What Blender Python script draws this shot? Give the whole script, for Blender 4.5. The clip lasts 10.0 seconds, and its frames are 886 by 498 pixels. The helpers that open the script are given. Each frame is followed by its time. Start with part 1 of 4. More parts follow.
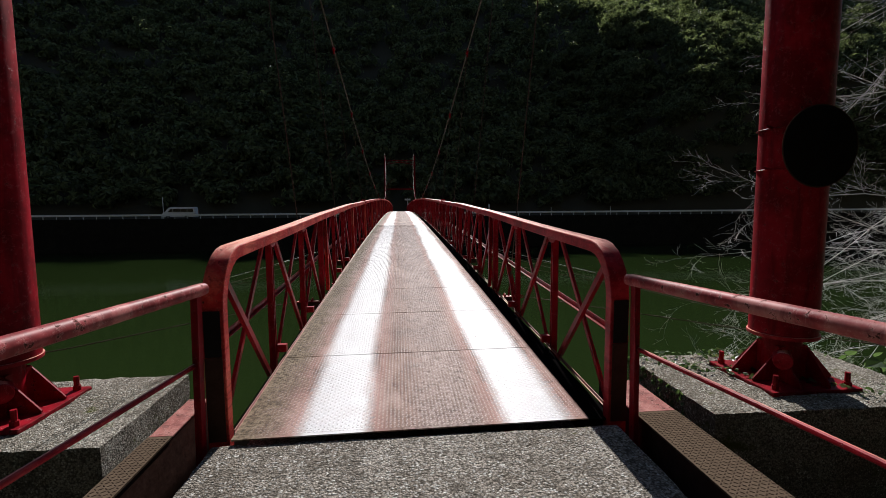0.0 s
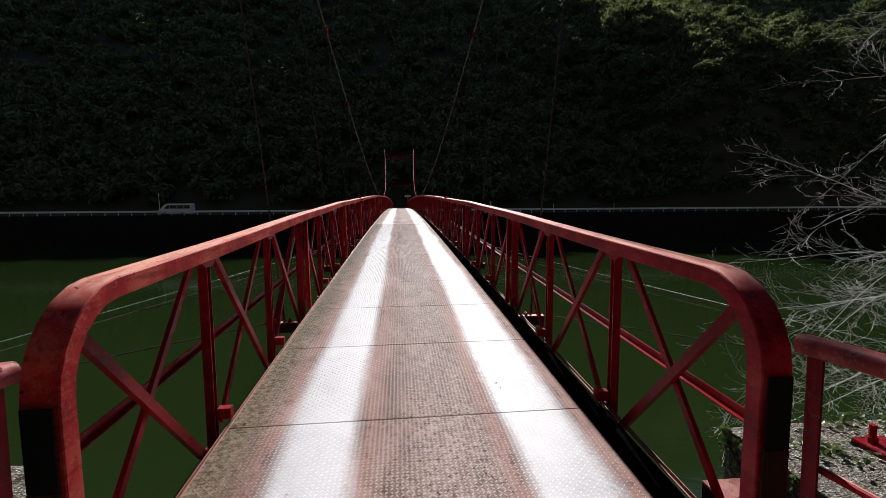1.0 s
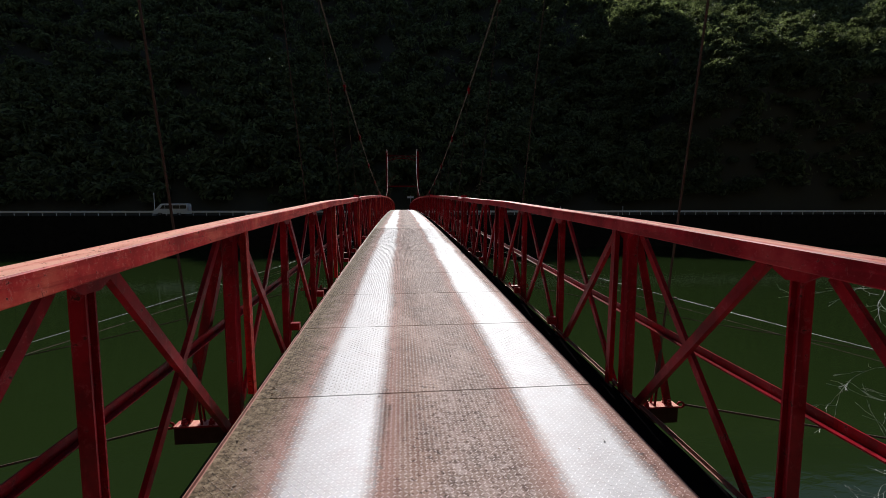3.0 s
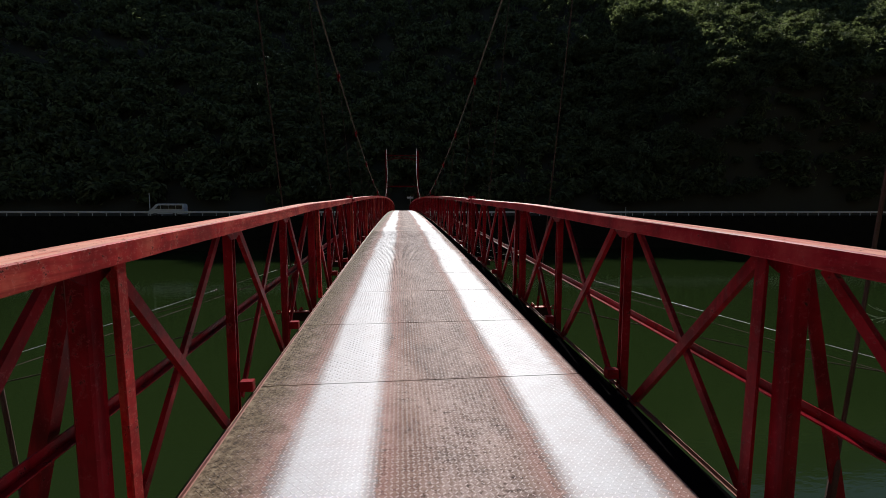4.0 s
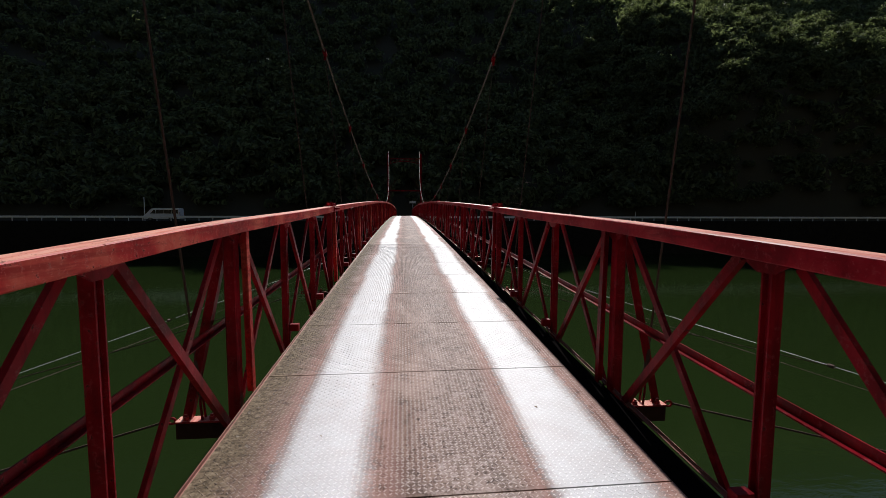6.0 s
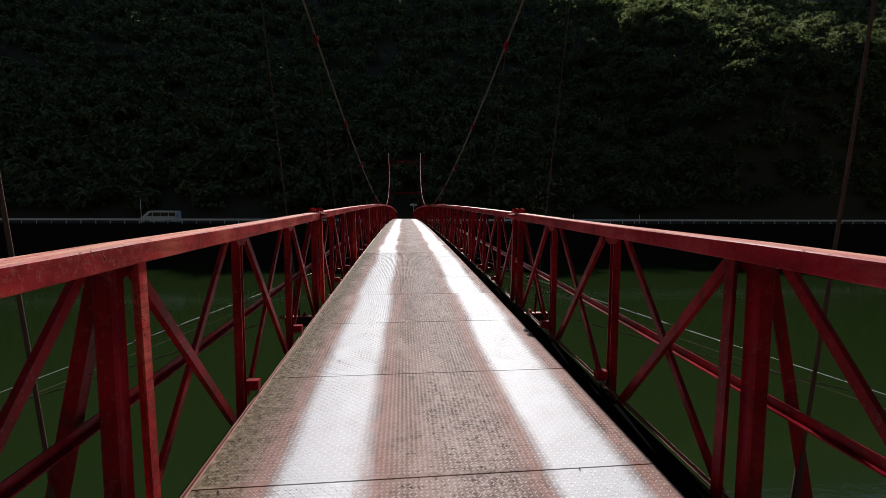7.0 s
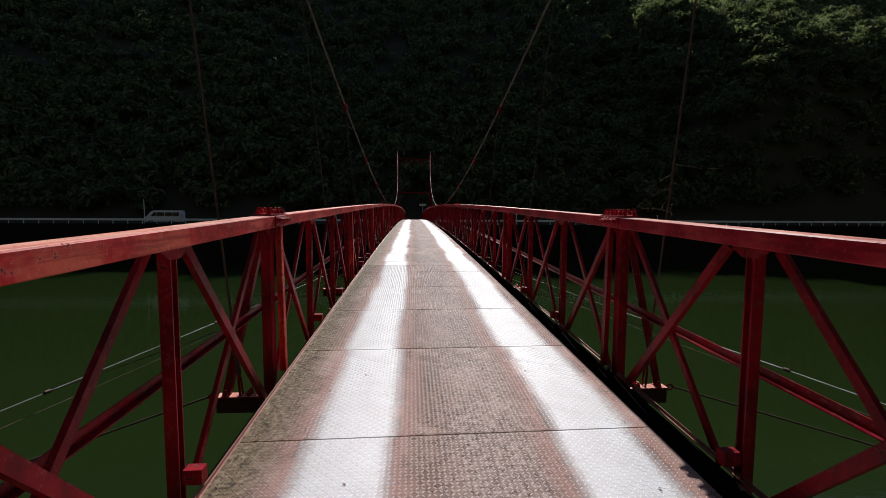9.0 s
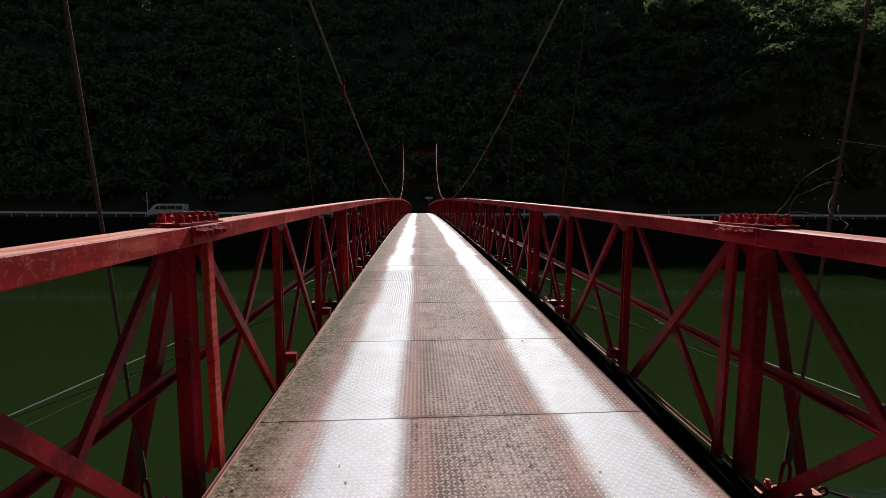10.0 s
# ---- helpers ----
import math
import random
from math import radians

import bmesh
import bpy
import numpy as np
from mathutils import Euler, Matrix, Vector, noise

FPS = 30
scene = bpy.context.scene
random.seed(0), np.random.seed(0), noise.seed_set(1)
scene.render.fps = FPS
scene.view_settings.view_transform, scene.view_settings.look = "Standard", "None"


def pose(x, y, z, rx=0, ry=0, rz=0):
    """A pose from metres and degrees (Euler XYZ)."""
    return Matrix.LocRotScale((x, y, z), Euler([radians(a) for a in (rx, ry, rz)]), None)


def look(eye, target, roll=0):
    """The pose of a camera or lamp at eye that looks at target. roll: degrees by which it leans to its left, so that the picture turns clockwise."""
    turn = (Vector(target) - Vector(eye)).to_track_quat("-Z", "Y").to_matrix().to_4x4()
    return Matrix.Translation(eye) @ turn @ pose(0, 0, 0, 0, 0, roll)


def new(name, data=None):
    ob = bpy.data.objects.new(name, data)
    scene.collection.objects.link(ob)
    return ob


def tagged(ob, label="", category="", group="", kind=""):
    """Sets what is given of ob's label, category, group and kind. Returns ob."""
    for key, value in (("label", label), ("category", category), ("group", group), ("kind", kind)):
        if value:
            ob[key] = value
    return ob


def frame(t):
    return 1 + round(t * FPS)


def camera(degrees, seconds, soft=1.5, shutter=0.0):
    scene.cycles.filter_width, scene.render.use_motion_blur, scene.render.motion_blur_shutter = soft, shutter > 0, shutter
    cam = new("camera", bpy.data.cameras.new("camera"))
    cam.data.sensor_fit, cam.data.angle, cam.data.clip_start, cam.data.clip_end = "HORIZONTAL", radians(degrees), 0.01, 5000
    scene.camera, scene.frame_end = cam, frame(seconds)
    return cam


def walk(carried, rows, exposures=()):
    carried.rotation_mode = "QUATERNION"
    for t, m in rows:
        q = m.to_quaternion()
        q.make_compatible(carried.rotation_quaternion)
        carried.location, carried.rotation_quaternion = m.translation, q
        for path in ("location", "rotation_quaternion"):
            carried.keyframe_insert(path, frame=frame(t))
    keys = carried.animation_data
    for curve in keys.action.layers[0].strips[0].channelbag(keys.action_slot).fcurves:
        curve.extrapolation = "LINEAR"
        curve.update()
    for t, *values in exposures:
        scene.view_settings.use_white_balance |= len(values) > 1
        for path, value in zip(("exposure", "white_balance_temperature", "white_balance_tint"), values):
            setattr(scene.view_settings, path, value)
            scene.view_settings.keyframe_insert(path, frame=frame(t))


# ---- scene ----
cam = camera(86.9, 10.0, 0.8)
PATH = [
    (0, (-0.147, -2.658, 1.272), (0.044, -0.676, 1.086), -0.4),
    (0.5, (-0.144, -2.051, 1.265), (0.047, -0.07, 1.071), -0.3),
    (1, (-0.113, -1.442, 1.298), (0.077, 0.539, 1.098), -0.3),
    (1.5, (-0.176, -0.813, 1.296), (0.014, 1.168, 1.098), -0.2),
    (2, (-0.176, -0.202, 1.303), (0.012, 1.779, 1.104), -0.1),
    (2.5, (-0.216, 0.389, 1.271), (-0.032, 2.371, 1.077), -0.0),
    (4, (-0.203, 2.219, 1.306), (-0.017, 4.201, 1.114), 0.1),
    (4.5, (-0.196, 2.833, 1.334), (-0.012, 4.816, 1.147), 0.1),
    (5, (-0.215, 3.434, 1.344), (-0.035, 5.417, 1.162), 0.1),
    (6.5, (-0.142, 5.236, 1.413), (0.033, 7.222, 1.243), 0.2),
    (7, (-0.165, 5.817, 1.433), (0.009, 7.803, 1.269), 0.2),
    (7.5, (-0.154, 6.385, 1.440), (0.017, 8.372, 1.287), 0.1),
    (8, (-0.2, 6.962, 1.426), (-0.034, 8.95, 1.276), 0.1),
    (8.5, (-0.206, 7.535, 1.425), (-0.045, 9.523, 1.273), 0.2),
    (9, (-0.226, 8.136, 1.443), (-0.087, 10.125, 1.28), 0.3),
    (9.5, (-0.249, 8.739, 1.455), (-0.126, 10.727, 1.271), 0.3),
    (10, (-0.231, 9.343, 1.496), (-0.117, 11.33, 1.303), 0.3),
]
walk(cam, [(t, look(eye, at, roll)) for t, eye, at, roll in PATH], ((0.0, 0.38), (0.4, 0.44), (1.0, 0.30), (2.5, 0.18), (4.5, 0.15), (10.0, 0.12)))

# ---- light ----
SUN_EL, SUN_AZ = 38.0, 6.5          # degrees; the azimuth is measured from +y towards +x
world = bpy.data.worlds.new("world")
scene.world = world
world.use_nodes = True
wn = world.node_tree.nodes
sky = wn.new("ShaderNodeTexSky")
sky.sky_type, sky.sun_disc = "NISHITA", False
sky.altitude, sky.air_density, sky.dust_density = 300.0, 1.0, 0.2
sky.sun_elevation, sky.sun_rotation = radians(SUN_EL), radians(SUN_AZ)
wn["Background"].inputs[1].default_value = 0.05
world.node_tree.links.new(sky.outputs[0], wn["Background"].inputs[0])
sun = bpy.data.lights.new("sun", "SUN")
sun.energy, sun.angle, sun.color = 5.0, radians(0.53), (1.0, 0.955, 0.94)
sun_ob = new("sun", sun)
ray = Vector((math.sin(radians(SUN_AZ)) * math.cos(radians(SUN_EL)), math.cos(radians(SUN_AZ)) * math.cos(radians(SUN_EL)), math.sin(radians(SUN_EL))))
sun_ob.matrix_world = look(ray * 50, (0, 0, 0))


# ---- materials ----
def material(name, rough=0.5, metal=0.0):
    m = bpy.data.materials.new(name)
    m.use_nodes = True
    n, l = m.node_tree.nodes, m.node_tree.links
    b = n["Principled BSDF"]
    b.inputs["Roughness"].default_value, b.inputs["Metallic"].default_value = rough, metal
    return m, n, l, b


def coords(n, l, scale=(1, 1, 1)):
    g = n.new("ShaderNodeNewGeometry")
    v = n.new("ShaderNodeVectorMath")
    v.operation = "MULTIPLY"
    v.inputs[1].default_value = scale
    l.new(g.outputs["Position"], v.inputs[0])
    return v.outputs[0]


def noise_tex(n, l, vec, scale, detail=4.0, rough=0.55):
    t = n.new("ShaderNodeTexNoise")
    t.inputs["Scale"].default_value, t.inputs["Detail"].default_value, t.inputs["Roughness"].default_value = scale, detail, rough
    l.new(vec, t.inputs["Vector"])
    return t.outputs["Fac"]


def ramp(n, l, fac, stops):
    r = n.new("ShaderNodeValToRGB")
    e = r.color_ramp.elements
    e.remove(e[-1])
    e[0].position, e[0].color = stops[0][0], (*stops[0][1], 1)
    for p, c in stops[1:]:
        e.new(p).color = (*c, 1)
    l.new(fac, r.inputs[0])
    return r.outputs[0]


def mix(n, l, fac, a, b):
    m = n.new("ShaderNodeMix")
    m.data_type = "RGBA"
    for s, v in ((0, fac), (6, a), (7, b)):
        if isinstance(v, (int, float)):
            m.inputs[s].default_value = v
        elif isinstance(v, tuple):
            m.inputs[s].default_value = (*v, 1)
        else:
            l.new(v, m.inputs[s])
    return m.outputs[2]


def calc(n, l, op, a, b=0.0, clamp=False):
    m = n.new("ShaderNodeMath")
    m.operation, m.use_clamp = op, clamp
    for s, v in ((0, a), (1, b)):
        if isinstance(v, (int, float)):
            m.inputs[s].default_value = v
        else:
            l.new(v, m.inputs[s])
    return m.outputs[0]


def bump(n, l, b, height, strength, dist=0.01):
    k = n.new("ShaderNodeBump")
    k.inputs["Strength"].default_value, k.inputs["Distance"].default_value = strength, dist
    l.new(height, k.inputs["Height"])
    l.new(k.outputs[0], b.inputs["Normal"])


def red_paint(name, base, faded, rust=0.62, rough=0.42, run=(14, 14, 1.6), flake=24, lit_dust=None):
    m, n, l, b = material(name)
    v = coords(n, l)
    big, fine, chip = noise_tex(n, l, v, 2.6, 7, 0.65), noise_tex(n, l, v, 75, 4), noise_tex(n, l, v, flake, 9, 0.78)
    streak = noise_tex(n, l, coords(n, l, run), 1.0, 5, 0.6)
    dark = tuple(c * 0.55 for c in base)
    col = ramp(n, l, big, [(0.40, dark), (0.49, base), (0.60, faded)])
    col = mix(n, l, ramp(n, l, streak, [(0.50, (0, 0, 0)), (0.62, (0.6, 0.6, 0.6))]), col, tuple(c * 0.4 for c in base))
    col = mix(n, l, calc(n, l, "MULTIPLY", fine, 0.3), col, tuple(c * 0.55 for c in base))
    # Paler upward faces: settled dust and sunlight, both put into the colour.
    if lit_dust:
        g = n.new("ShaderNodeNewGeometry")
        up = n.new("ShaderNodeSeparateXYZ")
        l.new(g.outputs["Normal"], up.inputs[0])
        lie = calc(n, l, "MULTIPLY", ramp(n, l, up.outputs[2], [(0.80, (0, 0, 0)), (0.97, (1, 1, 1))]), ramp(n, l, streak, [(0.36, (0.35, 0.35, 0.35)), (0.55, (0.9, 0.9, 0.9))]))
        col = mix(n, l, lie, col, lit_dust)
    spot = ramp(n, l, chip, [(rust, (0, 0, 0)), (rust + 0.035, (1, 1, 1))])
    col = mix(n, l, spot, col, (0.06, 0.024, 0.016))
    rim = ramp(n, l, chip, [(rust - 0.035, (0, 0, 0)), (rust - 0.012, (0.5, 0.5, 0.5)), (rust, (0, 0, 0))])
    col = mix(n, l, rim, col, tuple(min(1, c * 1.2 + 0.12) for c in faded))
    l.new(col, b.inputs["Base Color"])
    l.new(calc(n, l, "ADD", calc(n, l, "MULTIPLY", spot, 0.35), calc(n, l, "MULTIPLY_ADD", big, 0.2)), b.inputs["Roughness"])
    b.inputs["Roughness"].links[0].from_node.inputs[1].links[0].from_node.inputs[2].default_value = rough - 0.1
    b.inputs["Specular IOR Level"].default_value = 0.1
    bump(n, l, b, calc(n, l, "SUBTRACT", calc(n, l, "MULTIPLY", fine, 0.25), spot), 0.6, 0.0015)
    return m


PAINT = red_paint("red_paint", (0.235, 0.0030, 0.011), (0.32, 0.006, 0.017), 0.60, 0.42)
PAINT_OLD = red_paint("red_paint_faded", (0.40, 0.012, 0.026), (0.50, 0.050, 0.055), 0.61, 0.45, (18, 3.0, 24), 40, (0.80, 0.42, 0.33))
PAINT_DUSTY = red_paint("dusty_red_paint", (0.30, 0.105, 0.09), (0.42, 0.20, 0.17), 0.575, 0.75)
# Left truss copy: faded, chipped paint with sunlight put into its paler tone.
PAINT_SUNLIT = red_paint("red_paint_sunlit_faded", (0.52, 0.030, 0.030), (0.66, 0.13, 0.085), 0.585, 0.58, (26, 2.2, 34), 42, (0.78, 0.42, 0.32))


def steel_deck(name, lift):
    """Chequer plate: two bands worn by wheels, paler still for sun glare put into their colour, brown film of rust and
    dirt beside and between them. lift: how far rubbing has cleaned the tops.
    """
    m, n, l, b = material(name)
    v = coords(n, l)
    sep = n.new("ShaderNodeSeparateXYZ")
    l.new(v, sep.inputs[0])
    x = calc(n, l, "SUBTRACT", sep.outputs[0], calc(n, l, "MULTIPLY", sep.outputs[1], 0.0032))
    wob = calc(n, l, "MULTIPLY", calc(n, l, "SUBTRACT", noise_tex(n, l, coords(n, l, (2.2, 0.35, 1)), 1.0, 4), 0.5), 0.13)
    ob = n.new("ShaderNodeObjectInfo")
    shift = calc(n, l, "MULTIPLY", calc(n, l, "SUBTRACT", ob.outputs["Random"], 0.5), 0.05)
    xw = calc(n, l, "ADD", calc(n, l, "ADD", x, wob), shift)
    left = calc(n, l, "ABSOLUTE", calc(n, l, "SUBTRACT", xw, -0.545))
    right = calc(n, l, "ABSOLUTE", calc(n, l, "SUBTRACT", xw, 0.655))
    fine, speck = noise_tex(n, l, v, 34, 8, 0.75), noise_tex(n, l, v, 120, 4, 0.7)
    mid = noise_tex(n, l, coords(n, l, (2.0, 0.8, 1)), 1.6, 8, 0.7)
    blot = noise_tex(n, l, v, 5.5, 7, 0.7)
    near = calc(n, l, "ADD", calc(n, l, "MINIMUM", left, right), calc(n, l, "MULTIPLY", calc(n, l, "SUBTRACT", fine, 0.5), 0.16))
    worn = ramp(n, l, near, [(0.15, (1, 1, 1)), (0.235, (0, 0, 0))])
    worn = calc(n, l, "MULTIPLY", worn, calc(n, l, "MULTIPLY_ADD", blot, 0.6), True)
    worn.node.inputs[1].links[0].from_node.inputs[2].default_value = 0.60
    rust = ramp(n, l, mid, [(0.38, (0.125, 0.070, 0.053)), (0.5, (0.235, 0.148, 0.118)), (0.62, (0.39, 0.28, 0.238))])
    rust = mix(n, l, ramp(n, l, blot, [(0.52, (0, 0, 0)), (0.66, (0.8, 0.8, 0.8))]), rust, (0.085, 0.056, 0.045))
    rust = mix(n, l, ramp(n, l, fine, [(0.53, (0, 0, 0)), (0.62, (0.9, 0.9, 0.9))]), rust, (0.34, 0.25, 0.22))
    rust = mix(n, l, ramp(n, l, fine, [(0.36, (0.9, 0.9, 0.9)), (0.46, (0, 0, 0))]), rust, (0.030, 0.018, 0.015))
    rust = mix(n, l, calc(n, l, "MULTIPLY", ob.outputs["Random"], 0.3), rust, (0.085, 0.052, 0.042))
    scuff = ramp(n, l, calc(n, l, "ADD", calc(n, l, "ABSOLUTE", calc(n, l, "SUBTRACT", xw, 0.14)), calc(n, l, "MULTIPLY", calc(n, l, "SUBTRACT", mid, 0.5), 0.5)), [(0.12, (0.42, 0.42, 0.42)), (0.30, (0, 0, 0))])
    rust = mix(n, l, scuff, rust, ramp(n, l, fine, [(0.36, (0.10, 0.075, 0.066)), (0.48, (0.27, 0.225, 0.205)), (0.62, (0.54, 0.48, 0.455))]))
    rust = mix(n, l, 0.75 * lift, rust, (0.72, 0.60, 0.56))
    film = ramp(n, l, calc(n, l, "ADD", near, calc(n, l, "MULTIPLY", calc(n, l, "SUBTRACT", mid, 0.5), 0.25)), [(0.20, (0, 0, 0)), (0.25, (0.42, 0.42, 0.42)), (0.34, (0, 0, 0))])
    rust = mix(n, l, film, rust, (0.44, 0.25, 0.22))
    side = calc(n, l, "MULTIPLY", x, -1.0)
    edge = ramp(n, l, calc(n, l, "ADD", side, calc(n, l, "MULTIPLY", calc(n, l, "SUBTRACT", blot, 0.5), 0.42)), [(0.80, (0, 0, 0)), (0.95, (0.8, 0.8, 0.8)), (1.03, (0.97, 0.97, 0.97))])
    grime = ramp(n, l, fine, [(0.38, (0.040, 0.029, 0.017)), (0.5, (0.15, 0.112, 0.070)), (0.62, (0.27, 0.215, 0.145))])
    rust = mix(n, l, edge, rust, grime)
    worn = calc(n, l, "MULTIPLY", worn, calc(n, l, "SUBTRACT", 1.0, edge), True)
    # Pale diffuse tone: scoured steel plus sun glare put into the colour.
    bright = mix(n, l, speck, (0.42, 0.43, 0.445), (0.62, 0.63, 0.65))
    col = mix(n, l, worn, rust, mix(n, l, 0.6 * lift, bright, (0.80, 0.805, 0.82)))
    l.new(col, b.inputs["Base Color"])
    l.new(calc(n, l, "MULTIPLY_ADD", worn, 0.16), b.inputs["Metallic"])
    b.inputs["Metallic"].links[0].from_node.inputs[2].default_value = 0.25 * lift
    l.new(calc(n, l, "MULTIPLY_ADD", worn, 0.05), b.inputs["Specular IOR Level"])
    b.inputs["Specular IOR Level"].links[0].from_node.inputs[2].default_value = 0.06 + 0.3 * lift
    r = calc(n, l, "SUBTRACT", 0.68 - 0.12 * lift, calc(n, l, "MULTIPLY", worn, 0.06))
    r = calc(n, l, "ADD", r, calc(n, l, "MULTIPLY", calc(n, l, "SUBTRACT", fine, 0.5), 0.35))
    l.new(r, b.inputs["Roughness"])
    bump(n, l, b, noise_tex(n, l, v, 60, 3, 0.5), 0.4, 0.002)
    return m


DECK = steel_deck("chequer_plate", 0.0)
LOZENGE = steel_deck("chequer_lozenges", 0.75)


def concrete(name, a, c, moss=0.0, pits=0.6, stone=95.0):
    """Weathered concrete: pale and dark aggregate standing out of a dirty matrix."""
    m, n, l, b = material(name, 0.95)
    b.inputs["Specular IOR Level"].default_value = 0.0
    v = coords(n, l)
    big, fine, med = noise_tex(n, l, v, 1.3, 8, 0.65), noise_tex(n, l, v, 48, 8, 0.8), noise_tex(n, l, v, 7, 8, 0.75)
    cell = n.new("ShaderNodeTexVoronoi")
    cell.inputs["Scale"].default_value = stone
    warp = n.new("ShaderNodeVectorMath")
    warp.operation = "ADD"
    jit = n.new("ShaderNodeTexNoise")
    jit.inputs["Scale"].default_value = 60
    l.new(v, jit.inputs["Vector"])
    sc = n.new("ShaderNodeVectorMath")
    sc.operation, sc.inputs[1].default_value = "MULTIPLY", (0.012, 0.012, 0.012)
    l.new(jit.outputs["Color"], sc.inputs[0])
    l.new(v, warp.inputs[0])
    l.new(sc.outputs[0], warp.inputs[1])
    l.new(warp.outputs[0], cell.inputs["Vector"])
    tone = n.new("ShaderNodeSeparateColor")
    l.new(cell.outputs["Color"], tone.inputs[0])
    col = mix(n, l, ramp(n, l, big, [(0.38, (0, 0, 0)), (0.62, (1, 1, 1))]), a, c)
    col = mix(n, l, ramp(n, l, tone.outputs[0], [(0.0, (0.8, 0.8, 0.8)), (0.45, (0, 0, 0))]), col, tuple(k * 0.35 for k in a))
    col = mix(n, l, ramp(n, l, tone.outputs[1], [(0.72, (0, 0, 0)), (0.95, (0.85, 0.85, 0.85))]), col, tuple(min(0.75, k * 1.7) for k in c))
    col = mix(n, l, ramp(n, l, cell.outputs["Distance"], [(0.42, (0, 0, 0)), (0.75, (0.8, 0.8, 0.8))]), col, tuple(k * 0.3 for k in a))
    col = mix(n, l, ramp(n, l, fine, [(0.36, (0.95, 0.95, 0.95)), (0.47, (0, 0, 0))]), col, tuple(k * 0.2 for k in a))
    col = mix(n, l, ramp(n, l, med, [(0.50, (0, 0, 0)), (0.66, (0.7, 0.7, 0.7))]), col, tuple(k * 0.4 for k in a))
    if moss:
        g = noise_tex(n, l, v, 3.3, 6, 0.7)
        col = mix(n, l, ramp(n, l, g, [(0.66 - 0.12 * moss, (0, 0, 0)), (0.74 - 0.1 * moss, (0.9, 0.9, 0.9))]), col, (0.085, 0.095, 0.022))
    l.new(col, b.inputs["Base Color"])
    h = calc(n, l, "SUBTRACT", calc(n, l, "MULTIPLY", med, 1.2), calc(n, l, "MULTIPLY", cell.outputs["Distance"], 0.55))
    bump(n, l, b, calc(n, l, "ADD", h, calc(n, l, "MULTIPLY", fine, 0.5)), pits * 0.9, 0.03)
    return m


CONCRETE = concrete("weathered_concrete", (0.30, 0.265, 0.22), (0.52, 0.48, 0.42), 0.12, 1.0, 85.0)
PLINTH = concrete("mossy_concrete", (0.29, 0.26, 0.21), (0.50, 0.465, 0.40), 0.62, 1.0, 90.0)
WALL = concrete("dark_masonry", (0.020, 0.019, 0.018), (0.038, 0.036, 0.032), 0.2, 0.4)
ASPHALT = concrete("asphalt", (0.045, 0.045, 0.047), (0.07, 0.068, 0.066), 0.0, 0.3)


def plain(name, colour, rough, metal=0.0, scale=20.0, vary=0.3, relief=0.15):
    m, n, l, b = material(name, rough, metal)
    b.inputs["Specular IOR Level"].default_value = 0.5 if rough < 0.55 else 0.0
    v = coords(n, l)
    f = noise_tex(n, l, v, scale, 5, 0.65)
    l.new(mix(n, l, f, tuple(k * (1 - vary) for k in colour), tuple(min(1, k * (1 + vary)) for k in colour)), b.inputs["Base Color"])
    bump(n, l, b, f, relief, 0.004)
    return m


GALV = plain("galvanised_wire", (0.26, 0.255, 0.25), 0.5, 0.5, 90)
CABLE = plain("weathered_cable", (0.17, 0.145, 0.13), 0.6, 0.3, 120, 0.4, 0.5)
CHEQUER = plain("brown_chequer_plate", (0.10, 0.074, 0.052), 0.72, 0.0, 30, 0.6, 0.3)
CHEQUER_TOP = plain("worn_chequer_lozenges", (0.052, 0.036, 0.027), 0.6, 0.1, 40, 0.5, 0.2)
ROPE = plain("dark_wire_rope", (0.11, 0.08, 0.068), 0.6, 0.4, 160, 0.5, 0.6)
BLACK = plain("flat_black", (0.018, 0.017, 0.017), 0.75, 0, 30)
WHITE = plain("white_paint", (0.82, 0.84, 0.86), 0.4, 0, 8, 0.08)
VAN = plain("silver_car_paint", (0.80, 0.82, 0.84), 0.35, 0.0, 3, 0.05, 0)
DARKGLASS = plain("tinted_glass", (0.012, 0.013, 0.015), 0.06, 0, 4, 0.1, 0)
TYRE = plain("tyre_rubber", (0.02, 0.02, 0.02), 0.85, 0, 30)
LAMP = plain("lamp_lens", (0.45, 0.10, 0.08), 0.2, 0, 6, 0.1, 0)
BARK = plain("pale_bare_bark", (0.78, 0.74, 0.72), 0.8, 0, 60, 0.35, 0.5)
VINE = plain("dry_vine_bark", (0.26, 0.22, 0.19), 0.9, 0, 60, 0.35, 0.3)
DARKBARK = plain("dark_bark", (0.07, 0.05, 0.04), 0.9, 0, 20, 0.4, 0.5)
SIGN = plain("weathered_sign_face", (0.010, 0.009, 0.009), 0.7, 0, 6, 0.5, 0.1)
# Dark steel tone; on hanger beams and kerb girders it stands for shade.
DARK_STEEL = plain("dark_brown_steel", (0.055, 0.030, 0.024), 0.8, 0, 18, 0.6, 0.5)
# Near-black tone that stands for the right chord's shadow beside the plates.
GIRDER_SHADE = plain("girder_shade_black", (0.0055, 0.005, 0.005), 0.9, 0, 22, 0.5, 0.4)
# Darkened steel for the bottom chords, with their shade in the base colour.
CHORD_SHADE = plain("chord_shade_steel", (0.020, 0.015, 0.013), 0.9, 0, 18, 0.5, 0.4)
EDGE = plain("rusty_edge_steel", (0.28, 0.115, 0.085), 0.5, 0.2, 25, 0.5, 0.4)
FLOWER = plain("red_petals", (0.62, 0.02, 0.03), 0.6, 0, 40)


